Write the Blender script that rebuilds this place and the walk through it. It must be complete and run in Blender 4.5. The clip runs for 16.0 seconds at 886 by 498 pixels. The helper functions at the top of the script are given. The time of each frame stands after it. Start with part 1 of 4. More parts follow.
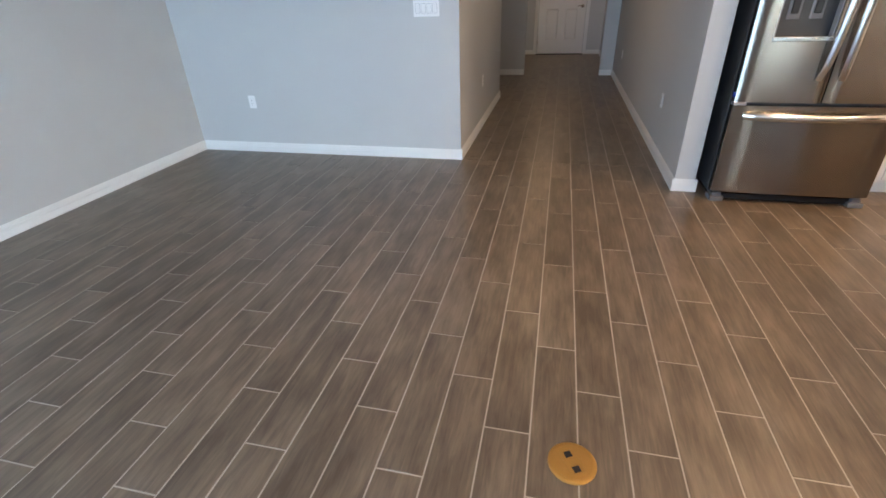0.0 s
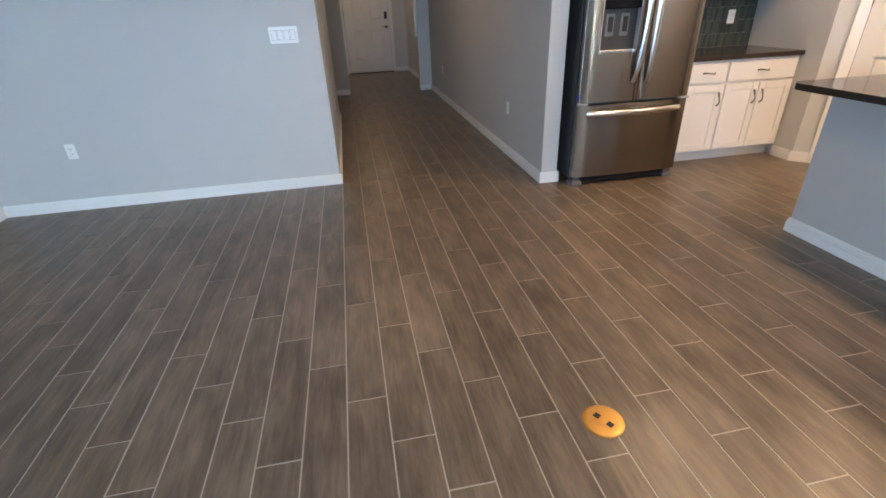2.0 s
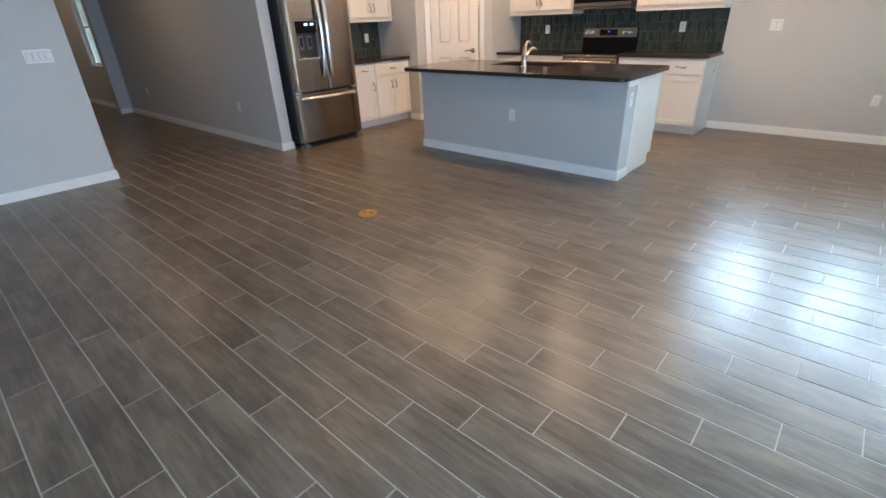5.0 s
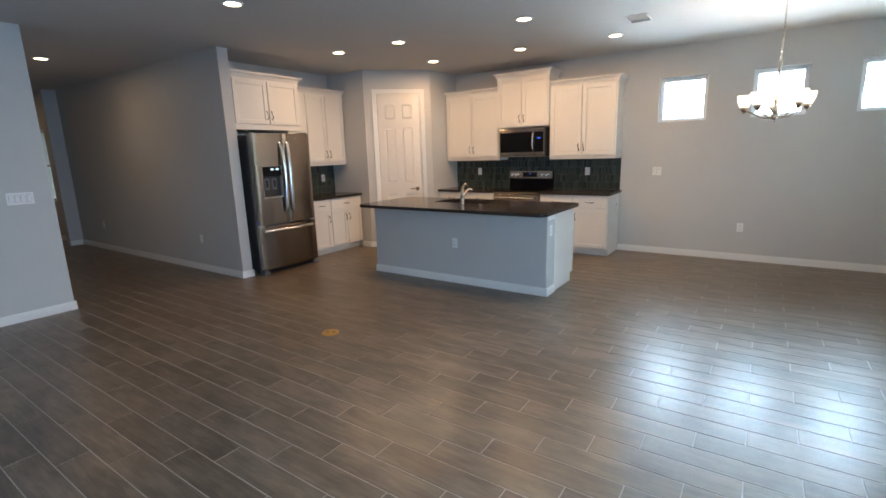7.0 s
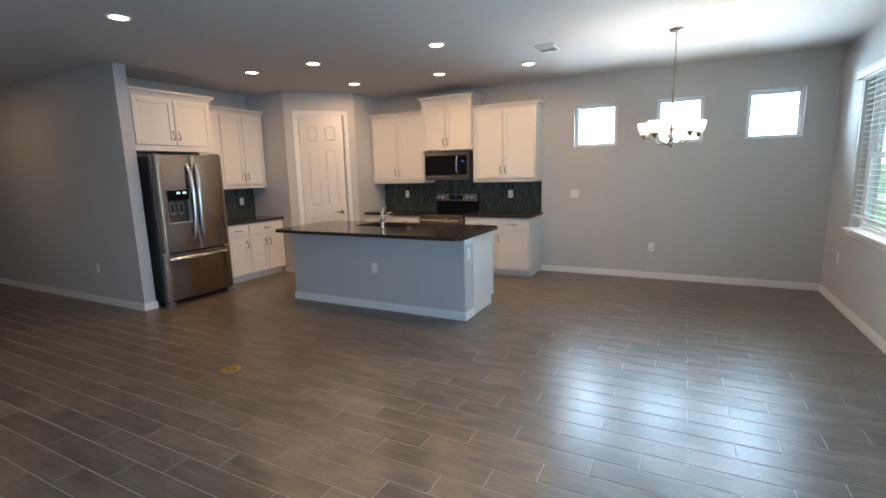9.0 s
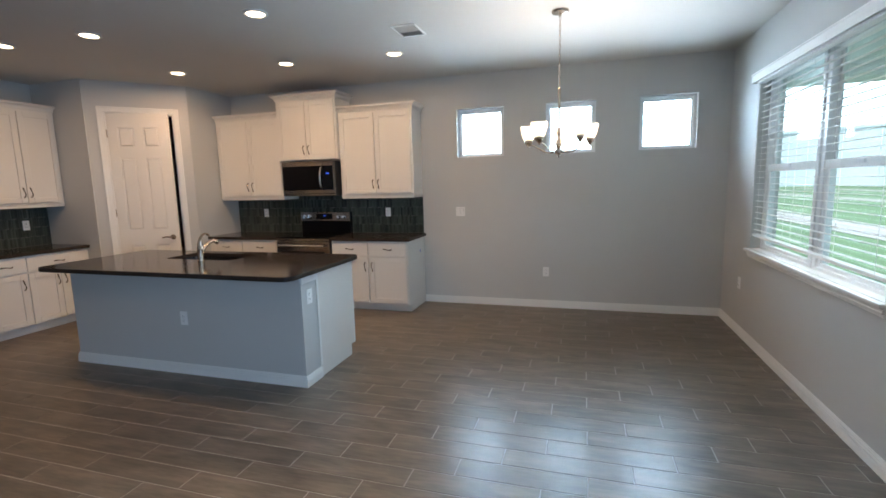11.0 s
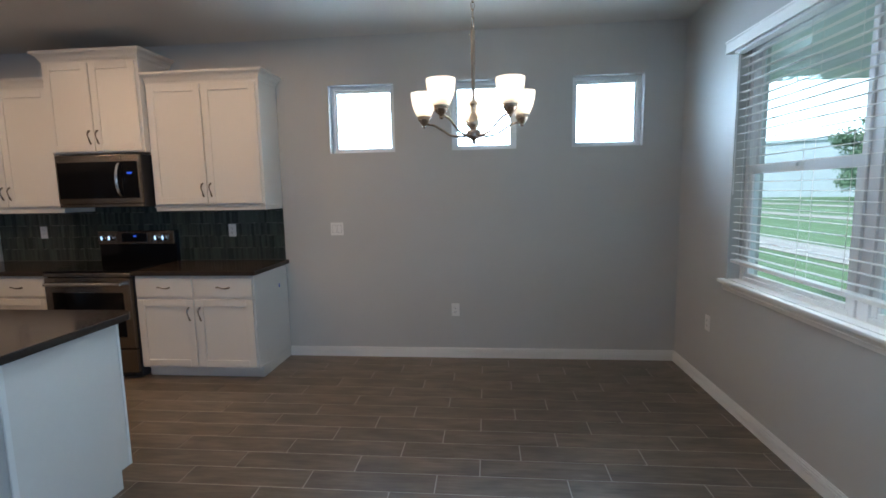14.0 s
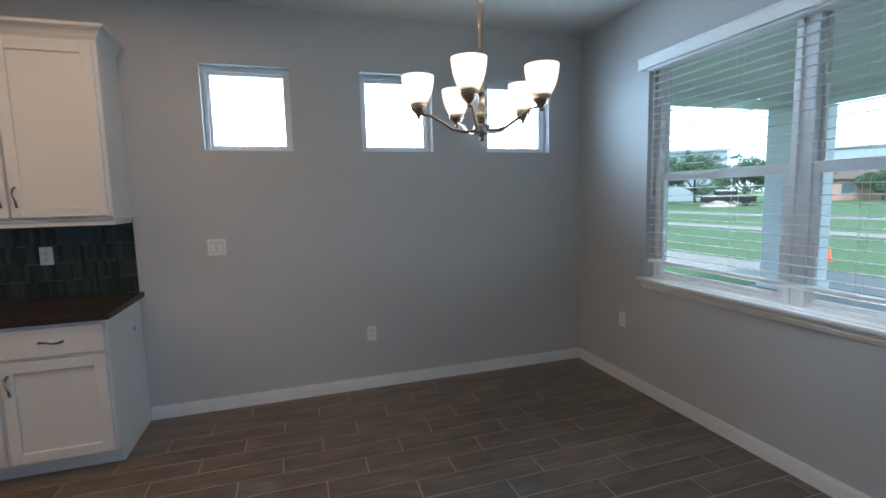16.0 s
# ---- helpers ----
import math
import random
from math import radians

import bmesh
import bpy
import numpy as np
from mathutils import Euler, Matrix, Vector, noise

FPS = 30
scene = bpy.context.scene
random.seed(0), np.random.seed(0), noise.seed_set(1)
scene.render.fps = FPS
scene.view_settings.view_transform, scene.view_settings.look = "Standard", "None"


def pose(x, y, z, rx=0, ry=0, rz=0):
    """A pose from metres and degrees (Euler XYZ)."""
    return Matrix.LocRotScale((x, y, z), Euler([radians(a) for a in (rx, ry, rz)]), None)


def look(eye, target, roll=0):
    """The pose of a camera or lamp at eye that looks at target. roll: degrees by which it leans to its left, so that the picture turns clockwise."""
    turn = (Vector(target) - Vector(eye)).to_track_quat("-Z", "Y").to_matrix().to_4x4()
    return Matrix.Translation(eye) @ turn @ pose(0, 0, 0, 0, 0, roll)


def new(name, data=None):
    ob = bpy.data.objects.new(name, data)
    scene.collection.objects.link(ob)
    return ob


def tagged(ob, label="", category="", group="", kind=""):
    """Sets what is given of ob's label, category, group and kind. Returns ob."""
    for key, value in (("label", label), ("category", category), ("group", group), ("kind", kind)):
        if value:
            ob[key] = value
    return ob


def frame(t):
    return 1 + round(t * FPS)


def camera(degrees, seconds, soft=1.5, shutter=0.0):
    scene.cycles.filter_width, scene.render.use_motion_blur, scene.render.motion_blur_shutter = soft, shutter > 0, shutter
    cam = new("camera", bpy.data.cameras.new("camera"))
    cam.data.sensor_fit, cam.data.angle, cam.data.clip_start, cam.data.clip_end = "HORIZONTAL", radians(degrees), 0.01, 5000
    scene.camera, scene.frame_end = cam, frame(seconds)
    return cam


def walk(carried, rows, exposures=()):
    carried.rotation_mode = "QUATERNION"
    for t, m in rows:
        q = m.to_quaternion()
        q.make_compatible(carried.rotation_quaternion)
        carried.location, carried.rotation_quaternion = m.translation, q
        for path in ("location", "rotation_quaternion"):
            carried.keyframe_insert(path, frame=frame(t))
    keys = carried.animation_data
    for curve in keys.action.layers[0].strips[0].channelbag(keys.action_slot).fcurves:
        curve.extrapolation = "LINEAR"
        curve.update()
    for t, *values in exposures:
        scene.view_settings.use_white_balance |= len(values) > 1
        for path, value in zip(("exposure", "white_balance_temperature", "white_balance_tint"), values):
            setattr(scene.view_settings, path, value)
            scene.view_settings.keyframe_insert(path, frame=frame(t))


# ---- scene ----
cam = camera(87.5, 16.0, soft=1.65)
PATH = [
    (0, (0.023, 0.107, 1.317), (-0.402, 1.805, 0.349), -2.1),
    (0.5, (-0.014, 0.028, 1.341), (-0.274, 1.76, 0.376), -2.1),
    (1, (-0.178, 0.099, 1.35), (-0.24, 1.85, 0.386), -2.2),
    (1.5, (-0.378, 0.207, 1.368), (-0.244, 1.963, 0.42), -2.2),
    (2, (-0.595, 0.043, 1.374), (-0.285, 1.784, 0.44), -2.5),
    (2.5, (-0.785, -0.348, 1.414), (-0.302, 1.355, 0.484), -2.7),
    (3, (-0.969, -0.724, 1.339), (-0.281, 0.907, 0.407), -2.6),
    (3.5, (-1.31, -1.021, 1.344), (-0.405, 0.498, 0.409), -2.7),
    (4, (-1.573, -1.304, 1.363), (-0.511, 0.104, 0.42), -2.8),
    (4.2, (-1.689, -1.401, 1.362), (-0.564, -0.048, 0.411), -2.7),
    (6.3, (-2.31, -1.916, 1.497), (-0.761, -0.805, 0.892), -1.7),
    (6.5, (-2.361, -1.945, 1.521), (-0.789, -0.83, 0.989), -1.6),
    (7, (-2.452, -1.922, 1.54), (-0.84, -0.811, 1.131), -1.7),
    (7.5, (-2.46, -1.935, 1.572), (-0.844, -0.822, 1.184), -1.7),
    (8, (-2.419, -1.995, 1.572), (-0.801, -0.878, 1.205), -1.7),
    (8.5, (-2.378, -2.041, 1.563), (-0.732, -0.96, 1.211), -1.5),
    (9, (-2.207, -2.114, 1.555), (-0.458, -1.2, 1.227), -1.5),
    (9.5, (-1.904, -2.068, 1.554), (-0.07, -1.331, 1.25), -1.7),
    (12, (-0.278, -2.206, 1.516), (1.632, -1.68, 1.243), -1.3),
    (12.5, (0.001, -2.138, 1.508), (1.927, -1.673, 1.24), -1.2),
    (13, (0.267, -2.079, 1.527), (2.207, -1.673, 1.265), -1.3),
    (13.5, (0.557, -2.102, 1.513), (2.509, -1.748, 1.259), -1.2),
    (14, (0.714, -2.025, 1.497), (2.69, -1.837, 1.256), -1.1),
    (14.5, (0.817, -1.845, 1.503), (2.804, -1.853, 1.274), -1.1),
    (15, (0.949, -1.644, 1.516), (2.925, -1.847, 1.284), -1.2),
    (15.5, (1.156, -1.451, 1.516), (3.106, -1.833, 1.293), -1.3),
    (16, (1.214, -1.213, 1.502), (3.109, -1.814, 1.28), -1.4),
]
EXPOSURES = [(0.0, 2.73, 6650, 10), (2.5, 2.55, 6580, 10), (4.2, 2.38, 6500, 10), (6.5, 1.88, 6620, 10), (9.5, 1.63, 6500, 10), (12.5, 1.21, 6340, 10), (16.0, 0.84, 5850, 9)]
walk(cam, [(t, look(eye, target, roll)) for t, eye, target, roll in PATH], EXPOSURES)

# ---- light ----
world = bpy.data.worlds.new("sky")
scene.world = world
world.use_nodes = True
wn = world.node_tree
sky = wn.nodes.new("ShaderNodeTexSky")
sky.sky_type, sky.sun_disc = "NISHITA", False
sky.sun_elevation, sky.sun_rotation = radians(50), radians(-34)
sky.air_density, sky.dust_density = 1.0, 2.0
wn.links.new(sky.outputs[0], wn.nodes["Background"].inputs[0])
wn.nodes["Background"].inputs[1].default_value = 0.15


def lamp(name, kind, m, power, color, **settings):
    data = bpy.data.lights.new(name, kind)
    data.energy, data.color = power, color
    for key, value in settings.items():
        if key == "size":
            data.size = value
        elif key == "size_y":
            data.shape, data.size_y = "RECTANGLE", value
        elif key == "disk":
            data.shape, data.size = "DISK", value
        elif key == "spread":
            data.spread = value
        elif key == "radius":
            data.shadow_soft_size = value
        elif key == "angle":
            data.angle = value
    ob = new(name, data)
    ob.matrix_world = m
    return ob


CEIL = 2.85
lamp("sun", "SUN", look((-20, 30, 43), (0, 0, 0)), 2.4, (1, 0.95, 0.88), angle=radians(0.5))
lamp("sliding_door_daylight", "AREA", look((-1.8, -3.62, 1.03), (-1.8, 0, 1.0)), 28, (0.36, 0.61, 1.0), size=2.4, size_y=1.9, spread=radians(165))
# light thrown up from the bright patio floor and lawn
lamp("window_daylight", "AREA", look((2.97, -3.645, 0.94), (2.97, -2.645, 2.24)), 2.6, (0.86, 0.93, 1.0), size=1.85, size_y=0.1, spread=radians(84))
for wy in (-0.94, -2.0, -3.04):
    lamp("high_window_daylight", "AREA", look((4.985, wy, 2.15), (0, wy, 1.75)), 8.0, (0.62, 0.81, 1.0), size=0.55, size_y=0.55, spread=radians(104))
# the last, over the foyer, is an added lamp, unseen and without a fixture
CANS = [(2.11, 2.78), (2.175, 1.83), (3.445, 2.22), (2.25, 0.23), (3.555, 0.885), (3.635, -0.32), (-0.15, 5.75), (0.135, 1.99), (-0.1, 10.6)]
for cx, cy in CANS:
    lamp("downlight_and_added_glow", "AREA", pose(cx, cy, CEIL - 0.02), 3.9 if cx > 1 else 1.5, (1.0, 0.63, 0.35), disk=0.12)
for k in range(5):
    a = radians(4 + 72 * k)
    lamp("chandelier_bulb", "POINT", pose(3.022 + 0.258 * math.cos(a), -1.967 + 0.258 * math.sin(a), 1.955), 2.2, (1.0, 0.8, 0.58), radius=0.022)


# ---- materials ----
def material(name, color=(0.8, 0.8, 0.8), rough=0.5, metal=0.0, grain=0.0, scale=40.0, bump=0.0, stain=0.0, stain_scale=1.5,
             stretch=(1, 1, 1), coat=0.0, emit=None, strength=0.0, trans=0.0, ior=1.45, rough_var=0.0, aniso=0.0):
    mat = bpy.data.materials.new(name)
    mat.use_nodes = True
    nt = mat.node_tree
    p = nt.nodes["Principled BSDF"]
    p.inputs["Base Color"].default_value = (*color, 1)
    p.inputs["Roughness"].default_value = rough
    p.inputs["Metallic"].default_value = metal
    p.inputs["Coat Weight"].default_value = coat
    p.inputs["Transmission Weight"].default_value = trans
    p.inputs["IOR"].default_value = ior
    p.inputs["Anisotropic"].default_value = aniso
    if emit:
        p.inputs["Emission Color"].default_value = (*emit, 1)
        p.inputs["Emission Strength"].default_value = strength
    if grain or bump or stain or rough_var:
        tc = nt.nodes.new("ShaderNodeNewGeometry")
        mp = nt.nodes.new("ShaderNodeVectorMath")
        mp.operation = "MULTIPLY"
        mp.inputs[1].default_value = stretch
        nt.links.new(tc.outputs["Position"], mp.inputs[0])
        fine = nt.nodes.new("ShaderNodeTexNoise")
        fine.inputs["Scale"].default_value, fine.inputs["Detail"].default_value = scale, 5
        nt.links.new(mp.outputs[0], fine.inputs["Vector"])
        big = nt.nodes.new("ShaderNodeTexNoise")
        big.inputs["Scale"].default_value, big.inputs["Detail"].default_value = stain_scale, 3
        nt.links.new(tc.outputs["Position"], big.inputs["Vector"])
        total = nt.nodes.new("ShaderNodeMath")
        total.operation = "MULTIPLY_ADD"
        total.inputs[1].default_value, total.inputs[2].default_value = grain * 2, 1 - grain - stain
        nt.links.new(fine.outputs[0], total.inputs[0])
        add = nt.nodes.new("ShaderNodeMath")
        add.operation = "MULTIPLY_ADD"
        add.inputs[1].default_value = stain * 2
        nt.links.new(big.outputs[0], add.inputs[0])
        nt.links.new(total.outputs[0], add.inputs[2])
        mul = nt.nodes.new("ShaderNodeVectorMath")
        mul.operation = "SCALE"
        mul.inputs[0].default_value = color
        nt.links.new(add.outputs[0], mul.inputs["Scale"])
        nt.links.new(mul.outputs[0], p.inputs["Base Color"])
        if bump:
            b = nt.nodes.new("ShaderNodeBump")
            b.inputs["Strength"].default_value, b.inputs["Distance"].default_value = bump, 0.002
            nt.links.new(fine.outputs[0], b.inputs["Height"])
            nt.links.new(b.outputs[0], p.inputs["Normal"])
        if rough_var:
            r = nt.nodes.new("ShaderNodeMath")
            r.operation = "MULTIPLY_ADD"
            r.inputs[1].default_value, r.inputs[2].default_value = rough_var * 2, rough - rough_var
            nt.links.new(fine.outputs[0], r.inputs[0])
            nt.links.new(r.outputs[0], p.inputs["Roughness"])
    return mat


WALL = material("grey_wall_paint", (0.515, 0.519, 0.51), 0.55, grain=0.02, scale=160, bump=0.25, stain=0.03)
CEILM = material("ceiling_paint", (0.57, 0.55, 0.52), 0.8, grain=0.04, scale=90, bump=0.5, stain=0.03)
TRIM = material("white_trim_paint", (0.78, 0.78, 0.76), 0.35, grain=0.02, scale=60, bump=0.05, stain=0.03)
CAB = material("white_cabinet_paint", (0.7, 0.675, 0.635), 0.32, grain=0.02, scale=50, bump=0.04, stain=0.03)
DOORM = material("white_door_paint", (0.76, 0.74, 0.71), 0.4, grain=0.02, scale=80, bump=0.06, stain=0.03)
STEEL = material("brushed_steel", (0.25, 0.222, 0.198), 0.24, 1.0, grain=0.03, scale=40, stretch=(0.6, 0.6, 25), aniso=0.9)
tangent = STEEL.node_tree.nodes.new("ShaderNodeTangent")
tangent.direction_type, tangent.axis = "RADIAL", "Z"
STEEL.node_tree.links.new(tangent.outputs[0], STEEL.node_tree.nodes["Principled BSDF"].inputs["Tangent"])
STEEL.node_tree.nodes["Principled BSDF"].inputs["Anisotropic Rotation"].default_value = 0.25
STEEL_H = material("polished_steel_handle", (0.62, 0.61, 0.6), 0.2, 1.0, rough_var=0.04, scale=50)
NICKEL = material("brushed_nickel", (0.56, 0.46, 0.37), 0.25, 1.0, grain=0.02, rough_var=0.02, scale=30)
HANDLE = material("dark_nickel_handle", (0.3, 0.27, 0.235), 0.2, 1.0, grain=0.03, rough_var=0.03, scale=60)
CHROME = material("chrome", (0.75, 0.74, 0.73), 0.1, 1.0, rough_var=0.03)
SIDE = material("dark_grey_appliance_side", (0.035, 0.036, 0.038), 0.45, grain=0.08, scale=200, bump=0.1)
BLACK = material("black_glass", (0.006, 0.006, 0.007), 0.08, rough_var=0.02)
BLACKP = material("black_plastic", (0.012, 0.012, 0.013), 0.4, grain=0.05, bump=0.05)
FOOT = material("grey_foot_plastic", (0.12, 0.12, 0.125), 0.4, grain=0.04, bump=0.04)
GREYP = material("grey_plastic", (0.3, 0.3, 0.31), 0.35, grain=0.04, bump=0.04)
STONE = material("dark_quartz", (0.036, 0.028, 0.023), 0.12, grain=0.35, scale=260, stain=0.08, stain_scale=9, rough_var=0.03)
SINK = material("steel_sink", (0.3, 0.285, 0.27), 0.25, 1.0, grain=0.06, scale=60, rough_var=0.04)
for glossy in (STONE, BLACK):
    glossy.node_tree.nodes["Principled BSDF"].inputs["Specular IOR Level"].default_value = 0.18
PLATE = material("white_wall_plate", (0.8, 0.8, 0.79), 0.3, stain=0.03)
BRASS = material("brass", (0.62, 0.37, 0.12), 0.3, 1.0, grain=0.02, scale=40, rough_var=0.02)
GROUT = material("light_grout", (0.40, 0.37, 0.33), 0.85, grain=0.12, scale=120, bump=0.3, stain=0.1)
VINYL = material("white_vinyl", (0.8, 0.81, 0.82), 0.35, stain=0.03)
SLAT = material("white_blind_slat", (0.88, 0.88, 0.86), 0.4, grain=0.02, stain=0.03)
GLASS = material("window_glass", (0.83, 0.95, 0.97), 0.0, trans=1.0, ior=1.45)


def frosted_glass():
    mat = material("frosted_glass_shade", (0.9, 0.88, 0.84), 0.35, stain=0.04, stain_scale=30)
    nt = mat.node_tree
    tr, mix = nt.nodes.new("ShaderNodeBsdfTranslucent"), nt.nodes.new("ShaderNodeMixShader")
    tr.inputs[0].default_value = (0.93, 0.9, 0.85, 1)
    mix.inputs[0].default_value = 0.6
    nt.links.new(nt.nodes["Principled BSDF"].outputs[0], mix.inputs[1])
    nt.links.new(tr.outputs[0], mix.inputs[2])
    nt.links.new(mix.outputs[0], nt.nodes["Material Output"].inputs[0])
    return mat


SHADE = frosted_glass()
CANGLOW = material("lit_lamp_lens", (0.9, 0.9, 0.88), 0.4, emit=(1.0, 0.74, 0.48), strength=5.0)
BLUELED = material("blue_display", (0.0, 0.0, 0.02), 0.3, emit=(0.05, 0.15, 1.0), strength=0.4)
PALELED = material("pale_display_light", (0.4, 0.5, 0.5), 0.3, emit=(0.6, 0.9, 1.0), strength=0.35)
TAPE = material("blue_tape", (0.02, 0.08, 0.5), 0.6, grain=0.1)
CONCRETE = material("concrete", (0.32, 0.3, 0.28), 0.85, grain=0.12, scale=20, bump=0.3, stain=0.12)
STUCCO = material("white_stucco", (0.8, 0.81, 0.82), 0.85, grain=0.06, scale=60, bump=0.5, stain=0.05)
SOFFIT = material("white_soffit", (0.78, 0.8, 0.79), 0.7, grain=0.04, scale=30, stain=0.05)
LEAF = material("tree_leaves", (0.1, 0.18, 0.105), 0.6, grain=0.35, scale=3, stain=0.2)
BARK = material("tree_bark", (0.12, 0.09, 0.065), 0.9, grain=0.3, scale=8, bump=0.6)
SAND = material("sand", (0.5, 0.44, 0.36), 0.95, grain=0.15, scale=3, bump=0.4)
PINK = material("pink_stucco", (0.55, 0.36, 0.3), 0.85, grain=0.05, scale=5)
ROOF = material("roof_shingle", (0.2, 0.15, 0.13), 0.9, grain=0.2, scale=6)
CARP = material("dark_car_paint", (0.02, 0.022, 0.03), 0.25, coat=0.5)
ORANGE = material("orange_plastic", (0.75, 0.16, 0.03), 0.5, grain=0.05)
HAZE = material("bright_hazy_sky", (0.8, 0.85, 0.9), 1.0, emit=(0.76, 0.89, 1.0), strength=1.4)
# near black, standing for the shade inside the pantry and the vent duct
DARK = material("near_black_for_shade", (0.02, 0.018, 0.016), 0.9, grain=0.1)
FARWALL = material("far_white_wall", (0.4, 0.47, 0.52), 0.8, grain=0.04, scale=2)
FARGLASS = material("far_window_glass", (0.1, 0.14, 0.17), 0.2, coat=0.3)


def piece_random(nt):
    """A number of its own for each piece, whether an object or an island."""
    oi, ge = nt.nodes.new("ShaderNodeObjectInfo"), nt.nodes.new("ShaderNodeNewGeometry")
    add = nt.nodes.new("ShaderNodeMath")
    add.operation = "ADD"
    nt.links.new(oi.outputs["Random"], add.inputs[0])
    nt.links.new(ge.outputs["Random Per Island"], add.inputs[1])
    fr = nt.nodes.new("ShaderNodeMath")
    fr.operation = "FRACT"
    nt.links.new(add.outputs[0], fr.inputs[0])
    return fr.outputs[0], ge.outputs["Position"]


def plank_material():
    mat = bpy.data.materials.new("wood_look_porcelain")
    mat.use_nodes = True
    nt = mat.node_tree
    p = nt.nodes["Principled BSDF"]
    rnd, pos = piece_random(nt)
    off = nt.nodes.new("ShaderNodeVectorMath")
    off.operation = "MULTIPLY_ADD"
    off.inputs[0].default_value = (1, 1, 1)
    comb = nt.nodes.new("ShaderNodeCombineXYZ")
    m7 = nt.nodes.new("ShaderNodeMath")
    m7.operation = "MULTIPLY"
    m7.inputs[1].default_value = 60
    nt.links.new(rnd, m7.inputs[0])
    for k in range(3):
        nt.links.new(m7.outputs[0], comb.inputs[k])
    nt.links.new(comb.outputs[0], off.inputs[1])
    nt.links.new(pos, off.inputs[2])
    st = nt.nodes.new("ShaderNodeVectorMath")
    st.operation = "MULTIPLY"
    st.inputs[1].default_value = (1, 0.09, 1)
    nt.links.new(off.outputs[0], st.inputs[0])
    grain = nt.nodes.new("ShaderNodeTexNoise")
    grain.inputs["Scale"].default_value, grain.inputs["Detail"].default_value, grain.inputs["Roughness"].default_value = 55, 8, 0.65
    grain.inputs["Distortion"].default_value = 0.6
    nt.links.new(st.outputs[0], grain.inputs["Vector"])
    st2 = nt.nodes.new("ShaderNodeVectorMath")
    st2.operation = "MULTIPLY"
    st2.inputs[1].default_value = (1, 0.3, 1)
    nt.links.new(off.outputs[0], st2.inputs[0])
    cloud = nt.nodes.new("ShaderNodeTexNoise")
    cloud.inputs["Scale"].default_value, cloud.inputs["Detail"].default_value = 11, 4
    nt.links.new(st2.outputs[0], cloud.inputs["Vector"])
    add = nt.nodes.new("ShaderNodeMath")
    add.operation = "MULTIPLY_ADD"
    add.inputs[1].default_value = 0.5
    nt.links.new(grain.outputs[0], add.inputs[0])
    cm = nt.nodes.new("ShaderNodeMath")
    cm.operation = "MULTIPLY_ADD"
    cm.inputs[1].default_value = 0.55
    nt.links.new(cloud.outputs[0], cm.inputs[0])
    rm = nt.nodes.new("ShaderNodeMath")
    rm.operation = "MULTIPLY_ADD"
    rm.inputs[1].default_value, rm.inputs[2].default_value = 0.09, -0.07
    nt.links.new(rnd, rm.inputs[0])
    nt.links.new(rm.outputs[0], cm.inputs[2])
    nt.links.new(cm.outputs[0], add.inputs[2])
    ramp = nt.nodes.new("ShaderNodeValToRGB")
    e = ramp.color_ramp.elements
    e[0].position, e[0].color = 0.36, (0.08, 0.062, 0.045, 1)
    e[1].position, e[1].color = 0.66, (0.205, 0.162, 0.12, 1)
    mid = ramp.color_ramp.elements.new(0.5)
    mid.color = (0.132, 0.103, 0.076, 1)
    nt.links.new(add.outputs[0], ramp.inputs[0])
    nt.links.new(ramp.outputs[0], p.inputs["Base Color"])
    rr = nt.nodes.new("ShaderNodeMath")
    rr.operation = "MULTIPLY_ADD"
    rr.inputs[1].default_value, rr.inputs[2].default_value = 0.1, 0.26
    nt.links.new(grain.outputs[0], rr.inputs[0])
    nt.links.new(rr.outputs[0], p.inputs["Roughness"])
    b = nt.nodes.new("ShaderNodeBump")
    b.inputs["Strength"].default_value, b.inputs["Distance"].default_value = 0.05, 0.001
    nt.links.new(grain.outputs[0], b.inputs["Height"])
    nt.links.new(b.outputs[0], p.inputs["Normal"])
    return mat


def ramp_material(name, stops, rough, coat=0.0, scale=20.0):
    """Colour by piece, with a fine variation inside each piece."""
    mat = bpy.data.materials.new(name)
    mat.use_nodes = True
    nt = mat.node_tree
    p = nt.nodes["Principled BSDF"]
    rnd, pos = piece_random(nt)
    nz = nt.nodes.new("ShaderNodeTexNoise")
    nz.inputs["Scale"].default_value = scale
    nt.links.new(pos, nz.inputs["Vector"])
    mix = nt.nodes.new("ShaderNodeMath")
    mix.operation = "MULTIPLY_ADD"
    mix.inputs[1].default_value = 0.3
    nt.links.new(nz.outputs[0], mix.inputs[0])
    sc = nt.nodes.new("ShaderNodeMath")
    sc.operation = "MULTIPLY"
    sc.inputs[1].default_value = 0.7
    nt.links.new(rnd, sc.inputs[0])
    nt.links.new(sc.outputs[0], mix.inputs[2])
    ramp = nt.nodes.new("ShaderNodeValToRGB")
    ramp.color_ramp.elements[0].color, ramp.color_ramp.elements[1].color = (*stops[0], 1), (*stops[1], 1)
    nt.links.new(mix.outputs[0], ramp.inputs[0])
    nt.links.new(ramp.outputs[0], p.inputs["Base Color"])
    p.inputs["Roughness"].default_value, p.inputs["Coat Weight"].default_value = rough, coat
    return mat


PLANK = plank_material()
MOSAIC = ramp_material("green_grey_glass_mosaic", ((0.016, 0.024, 0.02), (0.075, 0.092, 0.079)), 0.18, 0.1)
BED = material("grey_mosaic_grout", (0.1, 0.105, 0.095), 0.85, grain=0.1, scale=150)
GRASS = ramp_material("lawn_grass", ((0.075, 0.145, 0.05), (0.115, 0.205, 0.075)), 0.9, 0, 0.6)


